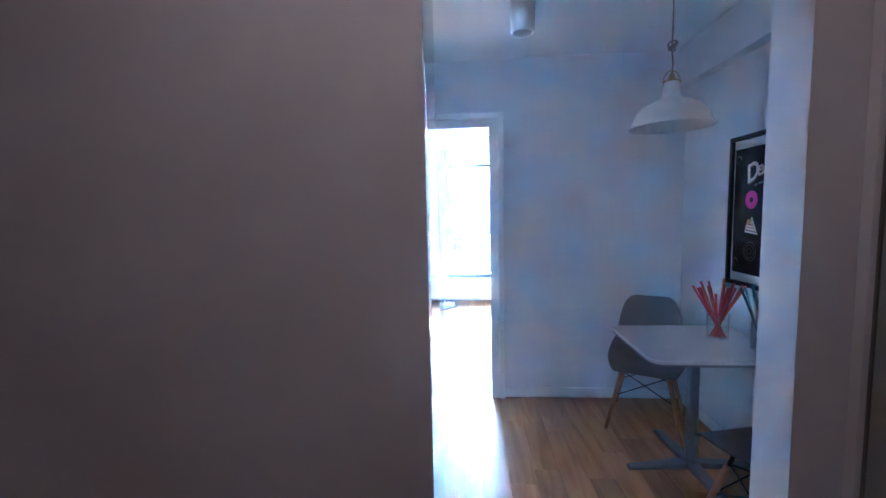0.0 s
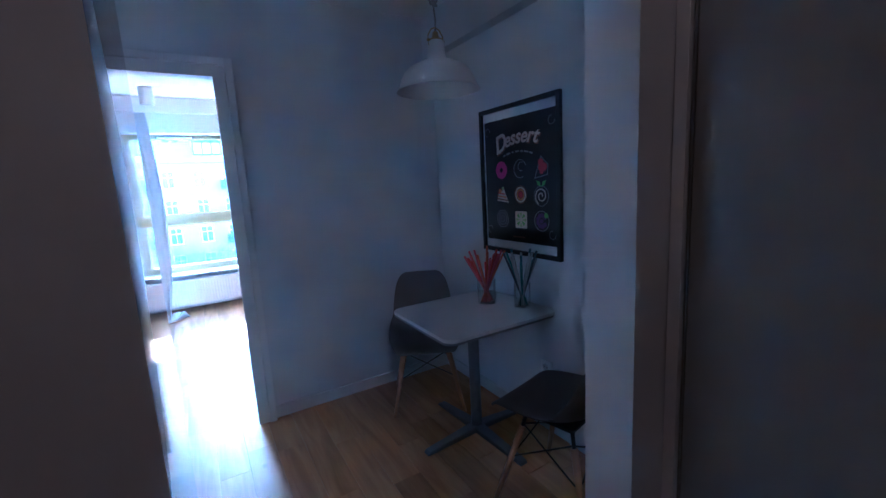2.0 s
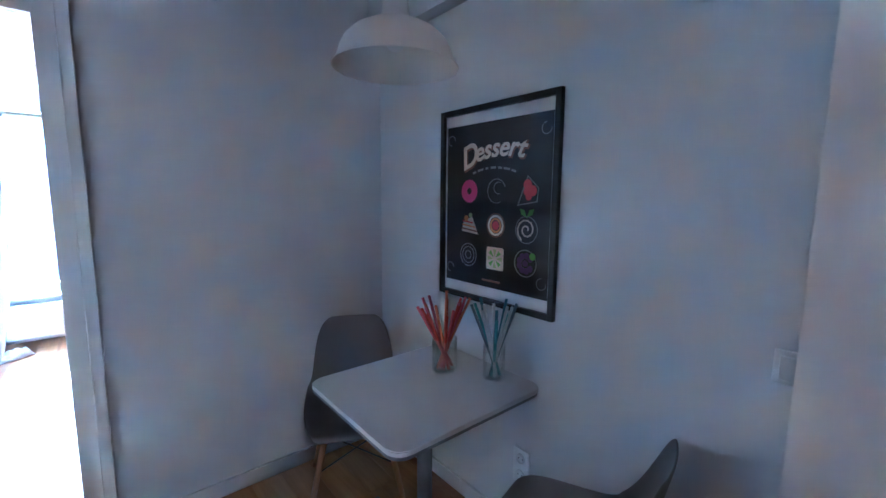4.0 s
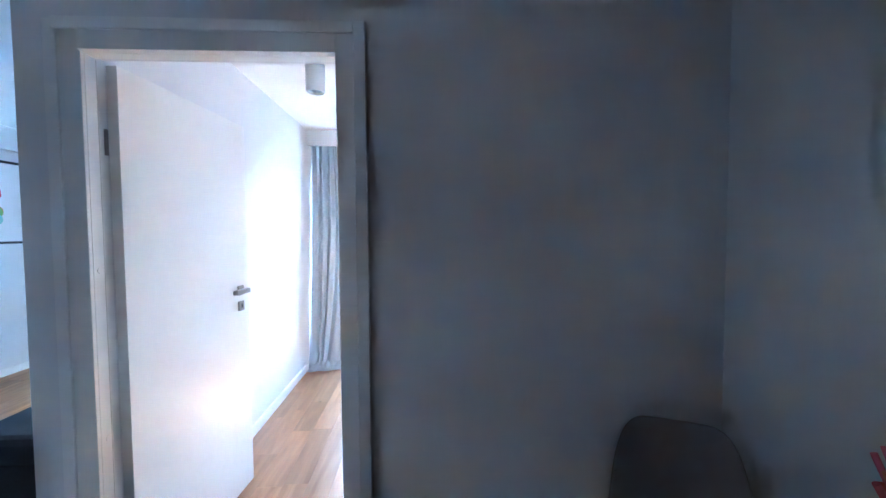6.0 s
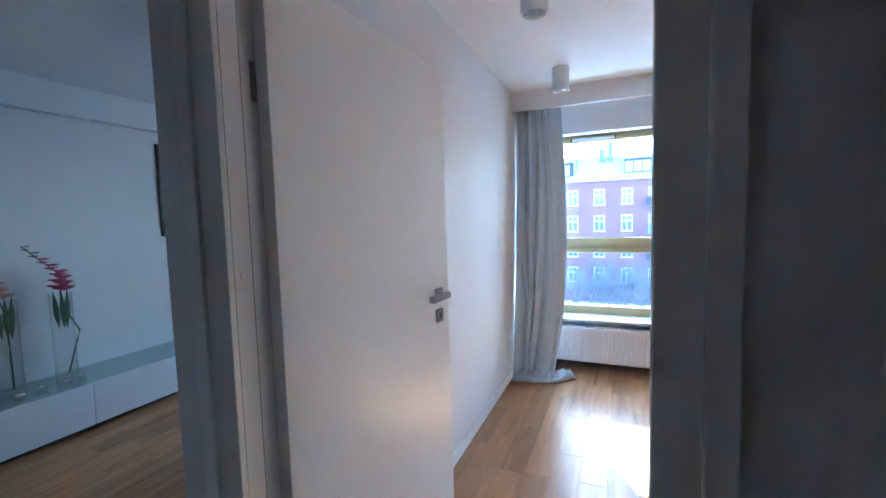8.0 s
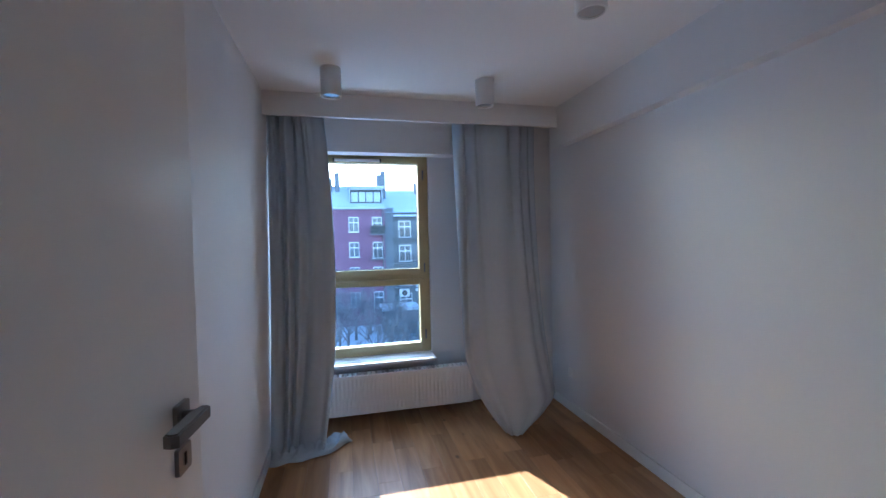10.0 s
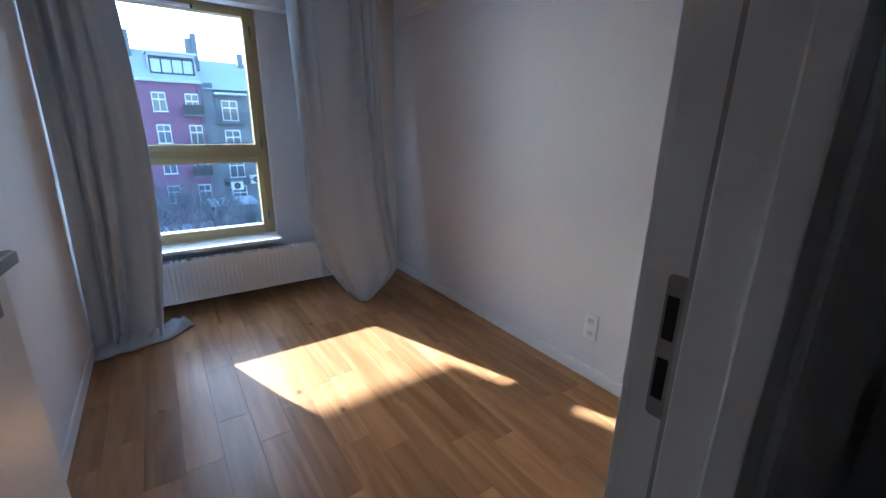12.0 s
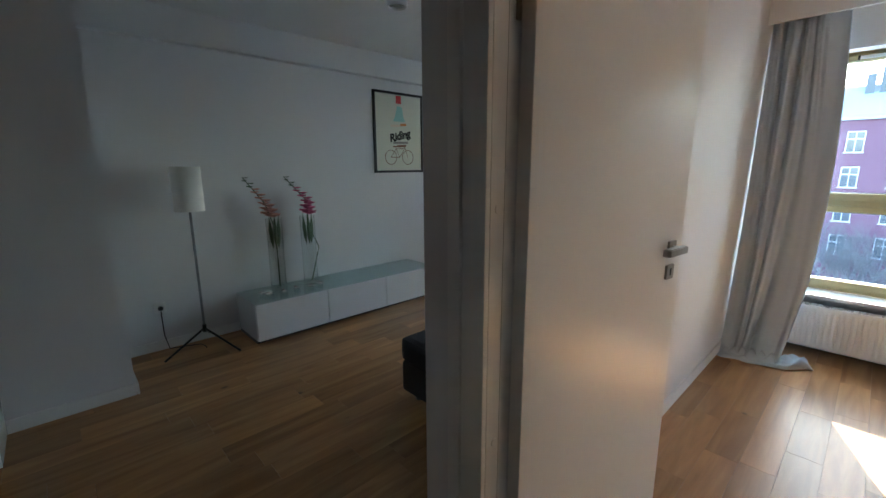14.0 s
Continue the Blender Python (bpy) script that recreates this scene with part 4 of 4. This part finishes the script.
def gladiolus_vase(at, lean, col, seed, label):
    v = thing("flower_vase", label, "vase", at, 0, "tall glass vases")
    bm = bmesh.new()
    lathe(bm, [(0.0005, 0), (0.066, 0), (0.064, 0.3), (0.066, 0.62), (0.0635, 0.62), (0.0615, 0.3), (0.062, 0.012), (0.0005, 0.012)], 32)
    part("glass_cylinder", bm, VASEG, v, "tall clear glass cylinder")
    rnd = random.Random(seed)
    pts = [Vector((0, 0.01, 0.015)), Vector((0, 0.01 + 0.25 * lean, 0.32)), Vector((0.0, 0.0, 0.55)), Vector((0, -0.06 + 0.2 * lean, 0.75)), Vector((0.0, -0.22 + 0.1 * lean, 0.97))]
    fine = []
    for a, b in zip(pts, pts[1:]):
        fine += [a.lerp(b, k / 5) for k in range(5)]
    fine.append(pts[-1])
    part("stem", tube(bmesh.new(), fine, lambda s: 0.0065 - 0.003 * s), LEAF, v, "green stem")
    for k in range(3):
        bm = bmesh.new()
        a0 = rnd.uniform(-0.4, 0.4)
        ls = [(0.0, 0.36), (0.016, 0.44), (0.018, 0.52), (0.0, 0.64)]
        base_y = (-0.03, 0.03, 0.0)[k]
        left = [bm.verts.new((0.01 * k, base_y * (z / 0.5) - w, z)) for w, z in ls]
        mid = [bm.verts.new((0.01 * k + 0.006, base_y * (z / 0.5), z)) for w, z in ls]
        right = [bm.verts.new((0.01 * k, base_y * (z / 0.5) + w, z)) for w, z in ls]
        for p, q in ((left, mid), (mid, right)):
            for i in range(3):
                vs = [p[i], p[i + 1], q[i + 1], q[i]]
                bm.faces.new(vs)
        lf = part("leaf", bm, LEAF, v)
        s = lf.modifiers.new("thick", "SOLIDIFY")
        s.thickness = 0.0015
    for k in range(15):
        s = 0.60 + 0.39 * k / 14
        i = s * (len(fine) - 1)
        p = fine[int(i)].lerp(fine[min(int(i) + 1, len(fine) - 1)], i % 1)
        size = 0.075 * (1 - 0.74 * (k / 14))
        bm = bmesh.new()
        for m in range(5):
            a = m * 2 * math.pi / 5 + rnd.uniform(-0.2, 0.2)
            d = Vector((math.cos(a), math.sin(a) * 0.8, 0.55)).normalized()
            side = d.cross(Vector((0, 0, 1))).normalized() * size * 0.72
            v0, v1 = bm.verts.new((0, 0, 0)), bm.verts.new(d * size * 0.6 + side)
            v2, v3 = bm.verts.new(d * size * 1.15 + Vector((0, 0, -size * 0.15))), bm.verts.new(d * size * 0.6 - side)
            bm.faces.new((v0, v1, v2)).smooth = True
            bm.faces.new((v0, v2, v3)).smooth = True
        fl = part("blossom", bm, col if k < 11 else LEAF, v)
        fl.matrix_local = Matrix.Translation(p + Vector((0.015, 0.016 * (-1) ** k, 0)))


LEAF = mat("leaf_green", (0.055, 0.105, 0.05), 0.5, var=0.25, scale=30)
PETAL1 = mat("petal_pink", (0.62, 0.10, 0.24), 0.6, var=0.25, scale=40)
PETAL2 = mat("petal_salmon", (0.66, 0.33, 0.27), 0.6, var=0.25, scale=40)
gladiolus_vase((-3.28, 3.79, 0.3445), 0.0, PETAL2, 3, "tall glass vase with a salmon gladiolus stem")
gladiolus_vase((-3.28, 4.09, 0.3445), 0.35, PETAL1, 7, "tall glass vase with a pink gladiolus stem")
for x, y in ((-3.12, 3.64), (-3.10, 3.76), (-3.13, 3.88), (-3.10, 4.00), (-3.13, 4.10), (-3.17, 3.60)):
    t = thing("tealight_holder", "small clear glass tealight holder", "candle holder", (x, y, 0.3445), 0, "tealights on the cabinet")
    bm = bmesh.new()
    lathe(bm, [(0.0005, 0), (0.026, 0), (0.030, 0.028), (0.026, 0.030), (0.022, 0.012), (0.0005, 0.012)], 20)
    part("cup", bm, CHROME, t)
    part("candle", solid_lathe(bmesh.new(), [(0.020, 0.013), (0.020, 0.022)], 16), PLASTIC, t)


def floor_lamp():
    l = thing("floor_lamp", "slim tripod floor lamp with a white drum shade", "floor lamp", (-3.22, 3.165, 0))
    part("pole", solid_lathe(bmesh.new(), [(0.009, 0.16), (0.009, 1.10)], 14), DARKSTEEL, l)
    part("collar", solid_lathe(bmesh.new(), [(0.014, 0.14), (0.014, 0.20)], 14), BLACK, l)
    for k, a in enumerate((35, 160, 283)):
        part("leg", rod(bmesh.new(), (0, 0, 0.17), (0.30 * math.cos(radians(a)), 0.30 * math.sin(radians(a)), 0.008), 0.008), BLACK, l)
    bm = bmesh.new()
    lathe(bm, [(0.098, 1.08), (0.098, 1.40), (0.095, 1.40), (0.095, 1.08), (0.098, 1.08)], 40)
    part("shade", bm, LINEN, l, "white fabric drum shade")
    part("shade_ring", solid_lathe(bmesh.new(), [(0.095, 1.392), (0.095, 1.396)], 32), LINEN, l)
    part("bulb_holder", solid_lathe(bmesh.new(), [(0.018, 1.10), (0.018, 1.19)], 16), PLASTIC, l)


floor_lamp()
fc = tagged(part("lamp_cable", tube(bmesh.new(), [(WEST + 0.02, 2.93, 0.31), (WEST + 0.03, 2.93, 0.12), (WEST + 0.05, 2.95, 0.012), (-3.33, 3.15, 0.006), (-3.27, 3.165, 0.006), (-3.22, 3.165, 0.008)], 0.004), BLACK), "dark cable from the lamp to the socket", "cable")


def sofa():
    s = thing("sofa", "dark charcoal fabric sofa on short black feet", "sofa", (0, 0, 0))
    part("base", B(-1.60, -0.62, 3.835, 5.70, 0.055, 0.25, bevel=0.025), SOFA, s)
    part("seat_cushion", B(-1.605, -0.80, 3.83, 4.72, 0.252, 0.40, bevel=0.04), SOFA, s)
    part("seat_cushion", B(-1.575, -0.80, 4.73, 5.70, 0.252, 0.40, bevel=0.04), SOFA, s)
    part("backrest", B(-0.80, -0.60, 3.855, 5.70, 0.255, 0.74, bevel=0.05), SOFA, s)
    for x in (-1.52, -0.70):
        for y in (3.905, 5.62):
            part("foot", solid_lathe(bmesh.new(), [(0.02, 0.0), (0.024, 0.056)], 16, (x, y, 0)), BLACK, s)


sofa()
tv = thing("media_unit", "low white media unit beside the wall pier", "cabinet", (0, 0, 0))
part("body", B(-2.76, -2.40, 1.26, 2.10, 0.02, 0.40, bevel=0.003), GLOSS, tv)
for k in range(2):
    dr = part("drawer", B(-2.40, -2.382, 1.27, 2.09, 0.03 + 0.185 * k, 0.205 + 0.185 * k, bevel=0.002), GLOSS, tv)
    part("handle", tube(bmesh.new(), [(-2.384, 1.90, 0.12 + 0.185 * k), (-2.36, 1.91, 0.12 + 0.185 * k), (-2.36, 2.02, 0.12 + 0.185 * k), (-2.384, 2.03, 0.12 + 0.185 * k)], 0.006), STEEL, dr)
screen = thing("television", "black flat television on the media unit", "television", (0, 0, 0))
part("panel", B(-2.62, -2.58, 1.24, 2.02, 0.47, 1.08, bevel=0.004), BLACK, screen)
part("stand", B(-2.68, -2.52, 1.45, 1.80, 0.4005, 0.475, bevel=0.004), BLACK, screen)


def wardrobe():
    w = thing("wardrobe", "built-in hall wardrobe with pale glossy sliding doors", "wardrobe", (0, 0, 0))
    part("side_panel", B(1.20, EAST - 0.002, 0.99, 1.017, 0, H - 0.004), TRIM, w)
    part("carcass", B(1.30, EAST - 0.002, -1.98, 0.988, 0.004, H - 0.004), TRIM, w)
    for k, (y0, y1, x) in enumerate(((-0.02, 0.98, 1.215), (-1.0, -0.02, 1.25), (-1.95, -0.97, 1.215))):
        d = part("sliding_door", B(x, x + 0.02, y0, y1, 0.03, H - 0.05), WARD, w, "pale grey lacquered glass door")
        part("stile", B(x - 0.004, x + 0.024, y1 + 0.0005, y1 + 0.0065, 0.03, H - 0.05), STEEL, d)
    part("track", B(1.205, 1.295, -1.97, 0.988, H - 0.048, H - 0.005), STEEL, w)
    part("track", B(1.205, 1.295, -1.97, 0.988, 0.002, 0.026), STEEL, w)


wardrobe()


# ---- outside the window ----
BRICKPINK = mat("pink_render", (0.165, 0.088, 0.138), 0.9, var=0.16, scale=0.5, bump=0.2, bscale=8)
GREYREND = mat("grey_render", (0.135, 0.15, 0.17), 0.9, var=0.18, scale=0.4, bump=0.2, bscale=8)
SNOWROOF = mat("snowy_roof", (0.37, 0.42, 0.49), 0.85, var=0.16, scale=0.7, bump=0.2, bscale=6)
SNOW = mat("snow_ground", (0.46, 0.50, 0.56), 0.9, var=0.15, scale=0.12, bump=0.3, bscale=2)
WINWHITE = mat("white_joinery", (0.56, 0.59, 0.63), 0.5, var=0.03)
DARKGL = mat("dark_glazing", (0.08, 0.10, 0.13), 0.08, var=0.4, scale=1.2)
# pale blue-grey puts the sky's reflection into the dormer panes' colour
DORMGL = mat("sky_sheen_glazing", (0.30, 0.35, 0.41), 0.15, var=0.15, scale=1.5)
IRON = mat("balcony_iron", (0.03, 0.032, 0.035), 0.6, var=0.1)
TWIG = mat("bare_twigs", (0.17, 0.17, 0.185), 0.9, var=0.2, scale=3)
CONIFER = mat("frosted_needles", (0.22, 0.26, 0.28), 0.9, var=0.4, scale=2)
GROUND = -8.8
bm = bmesh.new()
for x0, x1, y0, y1 in ((-1500, 1500, 7.4, 2500),):
    vs = [bm.verts.new(p) for p in ((x0, y0, GROUND), (x1, y0, GROUND), (x1, y1, GROUND), (x0, y1, GROUND))]
    bm.faces.new(vs)
tagged(part("ground", bm, SNOW), "snow-dusted courtyard ground far below the window", "ground", kind="structure")
structure("facade_below", [(-6, 6, 6.81, 7.3, GROUND, -0.1)], GREYREND, "outer wall of the flat's own building", "facade")


def house_window(parent, x, y, z, w=1.15, h=1.75):
    f = part("window", B(x - w / 2, x + w / 2, y - 0.05, y + 0.06, z - h / 2, z + h / 2), WINWHITE, parent)
    for x0, x1, z0, z1 in ((-0.46, -0.03, -0.86, 0.18), (0.03, 0.46, -0.86, 0.18), (-0.46, -0.03, 0.28, 0.80), (0.03, 0.46, 0.28, 0.80)):
        part("pane", B(x + x0 * w / 1.05, x + x1 * w / 1.05, y - 0.056, y - 0.052, z + z0 * h / 1.8, z + z1 * h / 1.8), DARKGL, f)
    part("sill", B(x - w / 2 - 0.08, x + w / 2 + 0.08, y - 0.18, y - 0.05, z - h / 2 - 0.08, z - h / 2), WINWHITE, f)
    return f


def balcony(parent, x, y, z, w=2.0, solid=True):
    b = part("balcony", B(x - w / 2, x + w / 2, y - 0.95, y, z - 0.12, z), GREYREND, parent)
    if solid:
        part("railing", B(x - w / 2, x + w / 2, y - 0.95, y - 0.90, z + 0.001, z + 0.95), IRON, b)
    else:
        bm = bmesh.new()
        for k in range(17):
            xx = x - w / 2 + k * w / 16
            box(bm, xx - 0.015, xx + 0.015, y - 0.94, y - 0.91, z, z + 0.95)
        box(bm, x - w / 2, x + w / 2, y - 0.95, y - 0.90, z + 0.95, z + 1.0)
        part("railing", bm, IRON, b)


def pink_house():
    h = thing("apartment_house", "pink rendered old apartment house with a snowy mansard roof", "house", (0, 0, 0))
    Y, top, right = 53.0, 5.15, 4.87
    part("wall", B(-26, right, Y, Y + 12, GROUND - 0.5, top), BRICKPINK, h)
    part("cornice", B(-26.2, right + 0.1, Y - 0.35, Y + 0.01, top - 0.05, top + 0.22), SNOWROOF, h)
    bm = bmesh.new()
    vs = [bm.verts.new(p) for p in ((-26.2, Y - 0.3, top + 0.2), (right, Y - 0.3, top + 0.2), (right, Y + 3.2, top + 3.1), (-26.2, Y + 3.2, top + 3.1), (-26.2, Y + 12, top + 3.4), (right, Y + 12, top + 3.4), (right, Y + 12, top), (-26.2, Y + 12, top))]
    bm.faces.new(vs[0:4])
    bm.faces.new((vs[3], vs[2], vs[5], vs[4]))
    bm.faces.new((vs[1], vs[6], vs[5], vs[2]))
    bm.faces.new((vs[0], vs[3], vs[4], vs[7]))
    part("roof", bm, SNOWROOF, h)
    for x, ww in ((2.75, 3.9), (-6.5, 4.2)):
        d = part("dormer", B(x - ww / 2, x + ww / 2, Y + 0.35, Y + 3.0, top + 0.5, top + 2.55), SNOWROOF, h)
        part("dormer_face", B(x - ww / 2 + 0.1, x + ww / 2 - 0.1, Y + 0.30, Y + 0.345, top + 0.6, top + 2.3), IRON, d)
        part("dormer_roof", B(x - ww / 2 - 0.2, x + ww / 2 + 0.2, Y + 0.1, Y + 3.2, top + 2.56, top + 2.75), SNOW, d)
        for k in range(4):
            part("pane", B(x - ww / 2 + 0.22 + k * 0.88, x - ww / 2 + 0.98 + k * 0.88, Y + 0.26, Y + 0.295, top + 0.85, top + 2.0), DORMGL, d)
    for x, hh in ((5.0, 4.9), (4.5, 4.4), (-0.6, 4.6), (-1.5, 3.9), (-7.2, 4.3)):
        part("chimney", B(x - 0.28, x + 0.28, Y + 2.2, Y + 3.2, top + 1.5, top + hh), GREYREND, h)
    part("downpipe", rod(bmesh.new(), (right - 0.25, Y - 0.12, GROUND), (right - 0.25, Y - 0.12, top), 0.07), GREYREND, h)
    for k in range(4):
        z = top - 1.85 - 2.98 * k
        for x in (1.2, -1.7, -4.6, -7.5, -10.4):
            house_window(h, x, Y, z)
        house_window(h, 3.95, Y, z - 0.1, 1.15, 1.9)
        balcony(h, 3.95, Y, z - 1.15, 1.75, k in (0, 2))


pink_house()


def grey_house():
    h = thing("apartment_house", "grey rendered old apartment house with balconies", "house", (0, 0, 0))
    Y, top = 53.6, 4.7
    part("wall", B(4.89, 24, Y, Y + 12, GROUND - 0.5, top), GREYREND, h)
    bm = bmesh.new()
    vs = [bm.verts.new(p) for p in ((4.89, Y - 0.4, top), (24, Y - 0.4, top), (24, Y + 5, top + 3.3), (4.89, Y + 5, top + 3.3), (24, Y + 12, top), (4.89, Y + 12, top))]
    bm.faces.new(vs[0:4])
    bm.faces.new((vs[3], vs[2], vs[4], vs[5]))
    bm.faces.new((vs[0], vs[3], vs[5]))
    bm.faces.new((vs[1], vs[4], vs[2]))
    part("roof", bm, SNOWROOF, h)
    part("firewall", B(4.89, 5.95, Y - 0.25, Y + 0.02, GROUND, top + 0.6), GREYREND, h)
    for x, hh in ((9.6, 4.2), (14.2, 4.0)):
        part("chimney", B(x - 0.3, x + 0.3, Y + 4, Y + 5, top + 2, top + hh), GREYREND, h)
    part("loggia_roof", B(5.96, 9.0, Y - 1.1, Y, top - 0.5, top - 0.3), SNOW, h)
    for k in range(4):
        z = top - 2.0 - 2.98 * k
        for x in (7.35, 11.4, 15.2):
            house_window(h, x, Y, z, 1.5, 2.0)
            balcony(h, x, Y, z - 1.2, 2.8, False)
    for x, z in ((7.1, -5.6), (9.1, -5.0)):
        u = part("air_unit", B(x - 0.6, x + 0.6, Y - 0.6, Y - 0.02, z, z + 0.9), WINWHITE, h)
        bm = bmesh.new()
        lathe(bm, [(0.34, 0), (0.30, 0.02), (0.06, 0.02)], 20)
        part("fan_grille", bm, IRON, u).matrix_local = Matrix.Translation((x, Y - 0.605, z + 0.45)) @ Euler((radians(90), 0, 0)).to_matrix().to_4x4()


grey_house()


def branch(bm, p, d, length, r, level, rnd):
    q = p + d * length
    rod(bm, p, q, r, r * 0.6, 5)
    if level == 0:
        return
    for k in range(rnd.choice((3, 4))):
        nd = (d + Vector((rnd.uniform(-0.75, 0.75), rnd.uniform(-0.75, 0.75), rnd.uniform(-0.1, 0.6)))).normalized()
        branch(bm, p.lerp(q, rnd.uniform(0.45, 1.0)), nd, length * rnd.uniform(0.6, 0.8), r * 0.58, level - 1, rnd)


def bare_tree(at, height, seed):
    t = thing("tree", "bare leafless tree in the snowy courtyard", "tree", at, 0, "bare courtyard trees")
    rnd = random.Random(seed)
    part("trunk", rod(bmesh.new(), (0, 0, -0.2), (0, 0, height * 0.28), height * 0.022, height * 0.016, 8), TWIG, t)
    bm = bmesh.new()
    for k in range(5):
        a = k * 1.26 + rnd.uniform(-0.3, 0.3)
        branch(bm, Vector((0, 0, height * rnd.uniform(0.16, 0.28))), Vector((0.7 * math.cos(a), 0.7 * math.sin(a), rnd.uniform(0.6, 1.2))).normalized(), height * 0.26, height * 0.009, 4, rnd)
    part("crown", bm, TWIG, t)


def conifer(at, height, seed):
    t = thing("tree", "frosted evergreen tree in the courtyard", "tree", at, 0, "courtyard evergreens")
    rnd = random.Random(seed)
    part("trunk", rod(bmesh.new(), (0, 0, -0.2), (0, 0, height * 0.95), height * 0.02, 0.02, 8), TWIG, t)
    verts, faces = [], []
    for k in range(1400):
        h = rnd.random() ** 1.3
        a = rnd.uniform(0, 6.283)
        rad = height * 0.26 * (1 - h) * rnd.uniform(0.35, 1.1) + 0.05
        c = Vector((rad * math.cos(a), rad * math.sin(a), height * (0.08 + 0.92 * h) - rad * 0.25))
        s = rnd.uniform(0.10, 0.26)
        o = Vector((math.cos(a), math.sin(a), rnd.uniform(-0.5, 0.3))) * s * 1.5
        sd = Vector((-math.sin(a), math.cos(a), rnd.uniform(-0.3, 0.3))) * s * 0.6
        n = len(verts)
        verts += [tuple(c - sd), tuple(c + sd), tuple(c + o)]
        faces.append((n, n + 1, n + 2))
    me = bpy.data.meshes.new("crown")
    me.from_pydata(verts, [], faces)
    me.materials.append(CONIFER)
    new("crown", me).parent = t


for x, y, h, sd in ((-3.5, 38, 7.0, 1), (0.2, 40, 6.6, 2), (2.2, 36, 6.0, 3), (-7.5, 41, 7.0, 4), (4.2, 42, 6.0, 5), (-1.5, 34, 5.2, 6), (9.0, 38, 6.0, 7), (1.0, 46, 7.2, 8), (-2.2, 47, 7.0, 9), (3.2, 33, 4.6, 10), (5.4, 40, 5.4, 11), (-5.0, 35, 5.6, 12), (0.9, 31, 4.4, 13), (7.2, 34, 4.8, 14), (2.6, 48, 5.2, 15), (-0.6, 43, 6.2, 16), (4.6, 31, 3.6, 17), (-2.4, 30, 3.8, 18), (2.0, 28.5, 3.2, 19), (6.2, 30, 3.4, 20)):
    bare_tree((x, y, GROUND), h, sd)
for x, y, h, sd in ((8.2, 44, 6.4, 1), (5.2, 45, 4.6, 2), (11.0, 43, 6.8, 3), (6.6, 38, 4.0, 4)):
    conifer((x, y, GROUND), h, sd)
shed = thing("shed", "low shed with a snow-covered roof below the houses", "shed", (5.8, 47, GROUND))
part("wall", B(-1.8, 1.8, 0, 3, 0, 2.6), GREYREND, shed)
part("roof", B(-2.1, 2.1, -0.3, 3.3, 2.6, 2.9), SNOW, shed)
verts, faces = [], []
rg = random.Random(11)
for k in range(5000):
    x, y = rg.uniform(-14, 18), rg.uniform(24, 40)
    hgt, wd, le = rg.uniform(0.5, 1.5), 0.03, rg.uniform(-0.35, 0.35)
    n = len(verts)
    verts += [(x - wd, y, GROUND), (x + wd, y, GROUND), (x + le, y, GROUND + hgt)]
    faces.append((n, n + 1, n + 2))
me = bpy.data.meshes.new("dry_grass")
me.from_pydata(verts, [], faces)
me.materials.append(mat("dry_grass", (0.30, 0.28, 0.23), 0.9, var=0.3, scale=2))
tagged(new("dry_grass", me), "tall dry grass stalks in the snow", "grass", kind="stuff")
# unseen slab and upright, added to keep the sun off the upper pane
nb = thing("sun_blocker", "unseen balcony-shaped block added to shade the upper pane", "balcony", (0, 0, 0))
BLOCKER_X = -0.75
part("slab", B(-7.0, BLOCKER_X, 9.0, 10.5, 2.68, 2.86), GREYREND, nb)
part("upright", B(-7.0, BLOCKER_X, 10.38, 10.5, 2.861, 4.0), GREYREND, nb)
# unseen wall, added only so the sun-blocking slab adjoins something
structure("blocker_support", [(-8.0, -7.001, 6.81, 13.0, GROUND, 6.0)], GREYREND, "unseen wall added where the sun-blocking slab ends", "facade")


# ---- oak planks ----
def planks():
    floor = bpy.data.objects["floor"]
    rnd = random.Random(21)
    W = 0.141
    lib = {}
    nrow = int((2.0 + 3.56) / W)
    far = bmesh.new()
    for i in range(nrow):
        x0 = -3.56 + i * W
        y = -2.06 - rnd.uniform(0, 1.0)
        while y < 6.55:
            L = rnd.choice((0.5, 0.65, 0.85, 1.05))
            a, b = max(y, -2.06), min(y + L, 6.55)
            y += L
            if b - a < 0.05:
                continue
            if b < -0.2 or x0 < -1.75:
                box(far, x0 + 0.0006, x0 + W - 0.0006, a, b - 0.001, -0.012, 0.0)
                continue
            if L not in lib:
                me = bpy.data.meshes.new("plank")
                bm = bmesh.new()
                w = W - 0.0008
                e = 0.0004
                lo = [bm.verts.new(p) for p in ((0, 0, -0.012), (w, 0, -0.012), (w, 1, -0.012), (0, 1, -0.012))]
                md = [bm.verts.new(p) for p in ((0, 0, -e), (w, 0, -e), (w, 1, -e), (0, 1, -e))]
                ee = e / L
                hi = [bm.verts.new(p) for p in ((e, ee, 0), (w - e, ee, 0), (w - e, 1 - ee, 0), (e, 1 - ee, 0))]
                for p, q in ((lo, md), (md, hi)):
                    for k in range(4):
                        bm.faces.new((p[k], p[(k + 1) % 4], q[(k + 1) % 4], q[k]))
                bm.faces.new(hi)
                bm.to_mesh(me)
                bm.free()
                me.materials.append(OAK)
                lib[L] = me
            ob = new("plank", lib[L])
            ob.location, ob.scale = (x0, a, 0.0), (1, (b - a) - 0.0008, 1)
            ob.parent = floor
    tagged(part("far_planks", far, OAK, floor), "oak planks along the outer strips of the floor", kind="stuff")


planks()
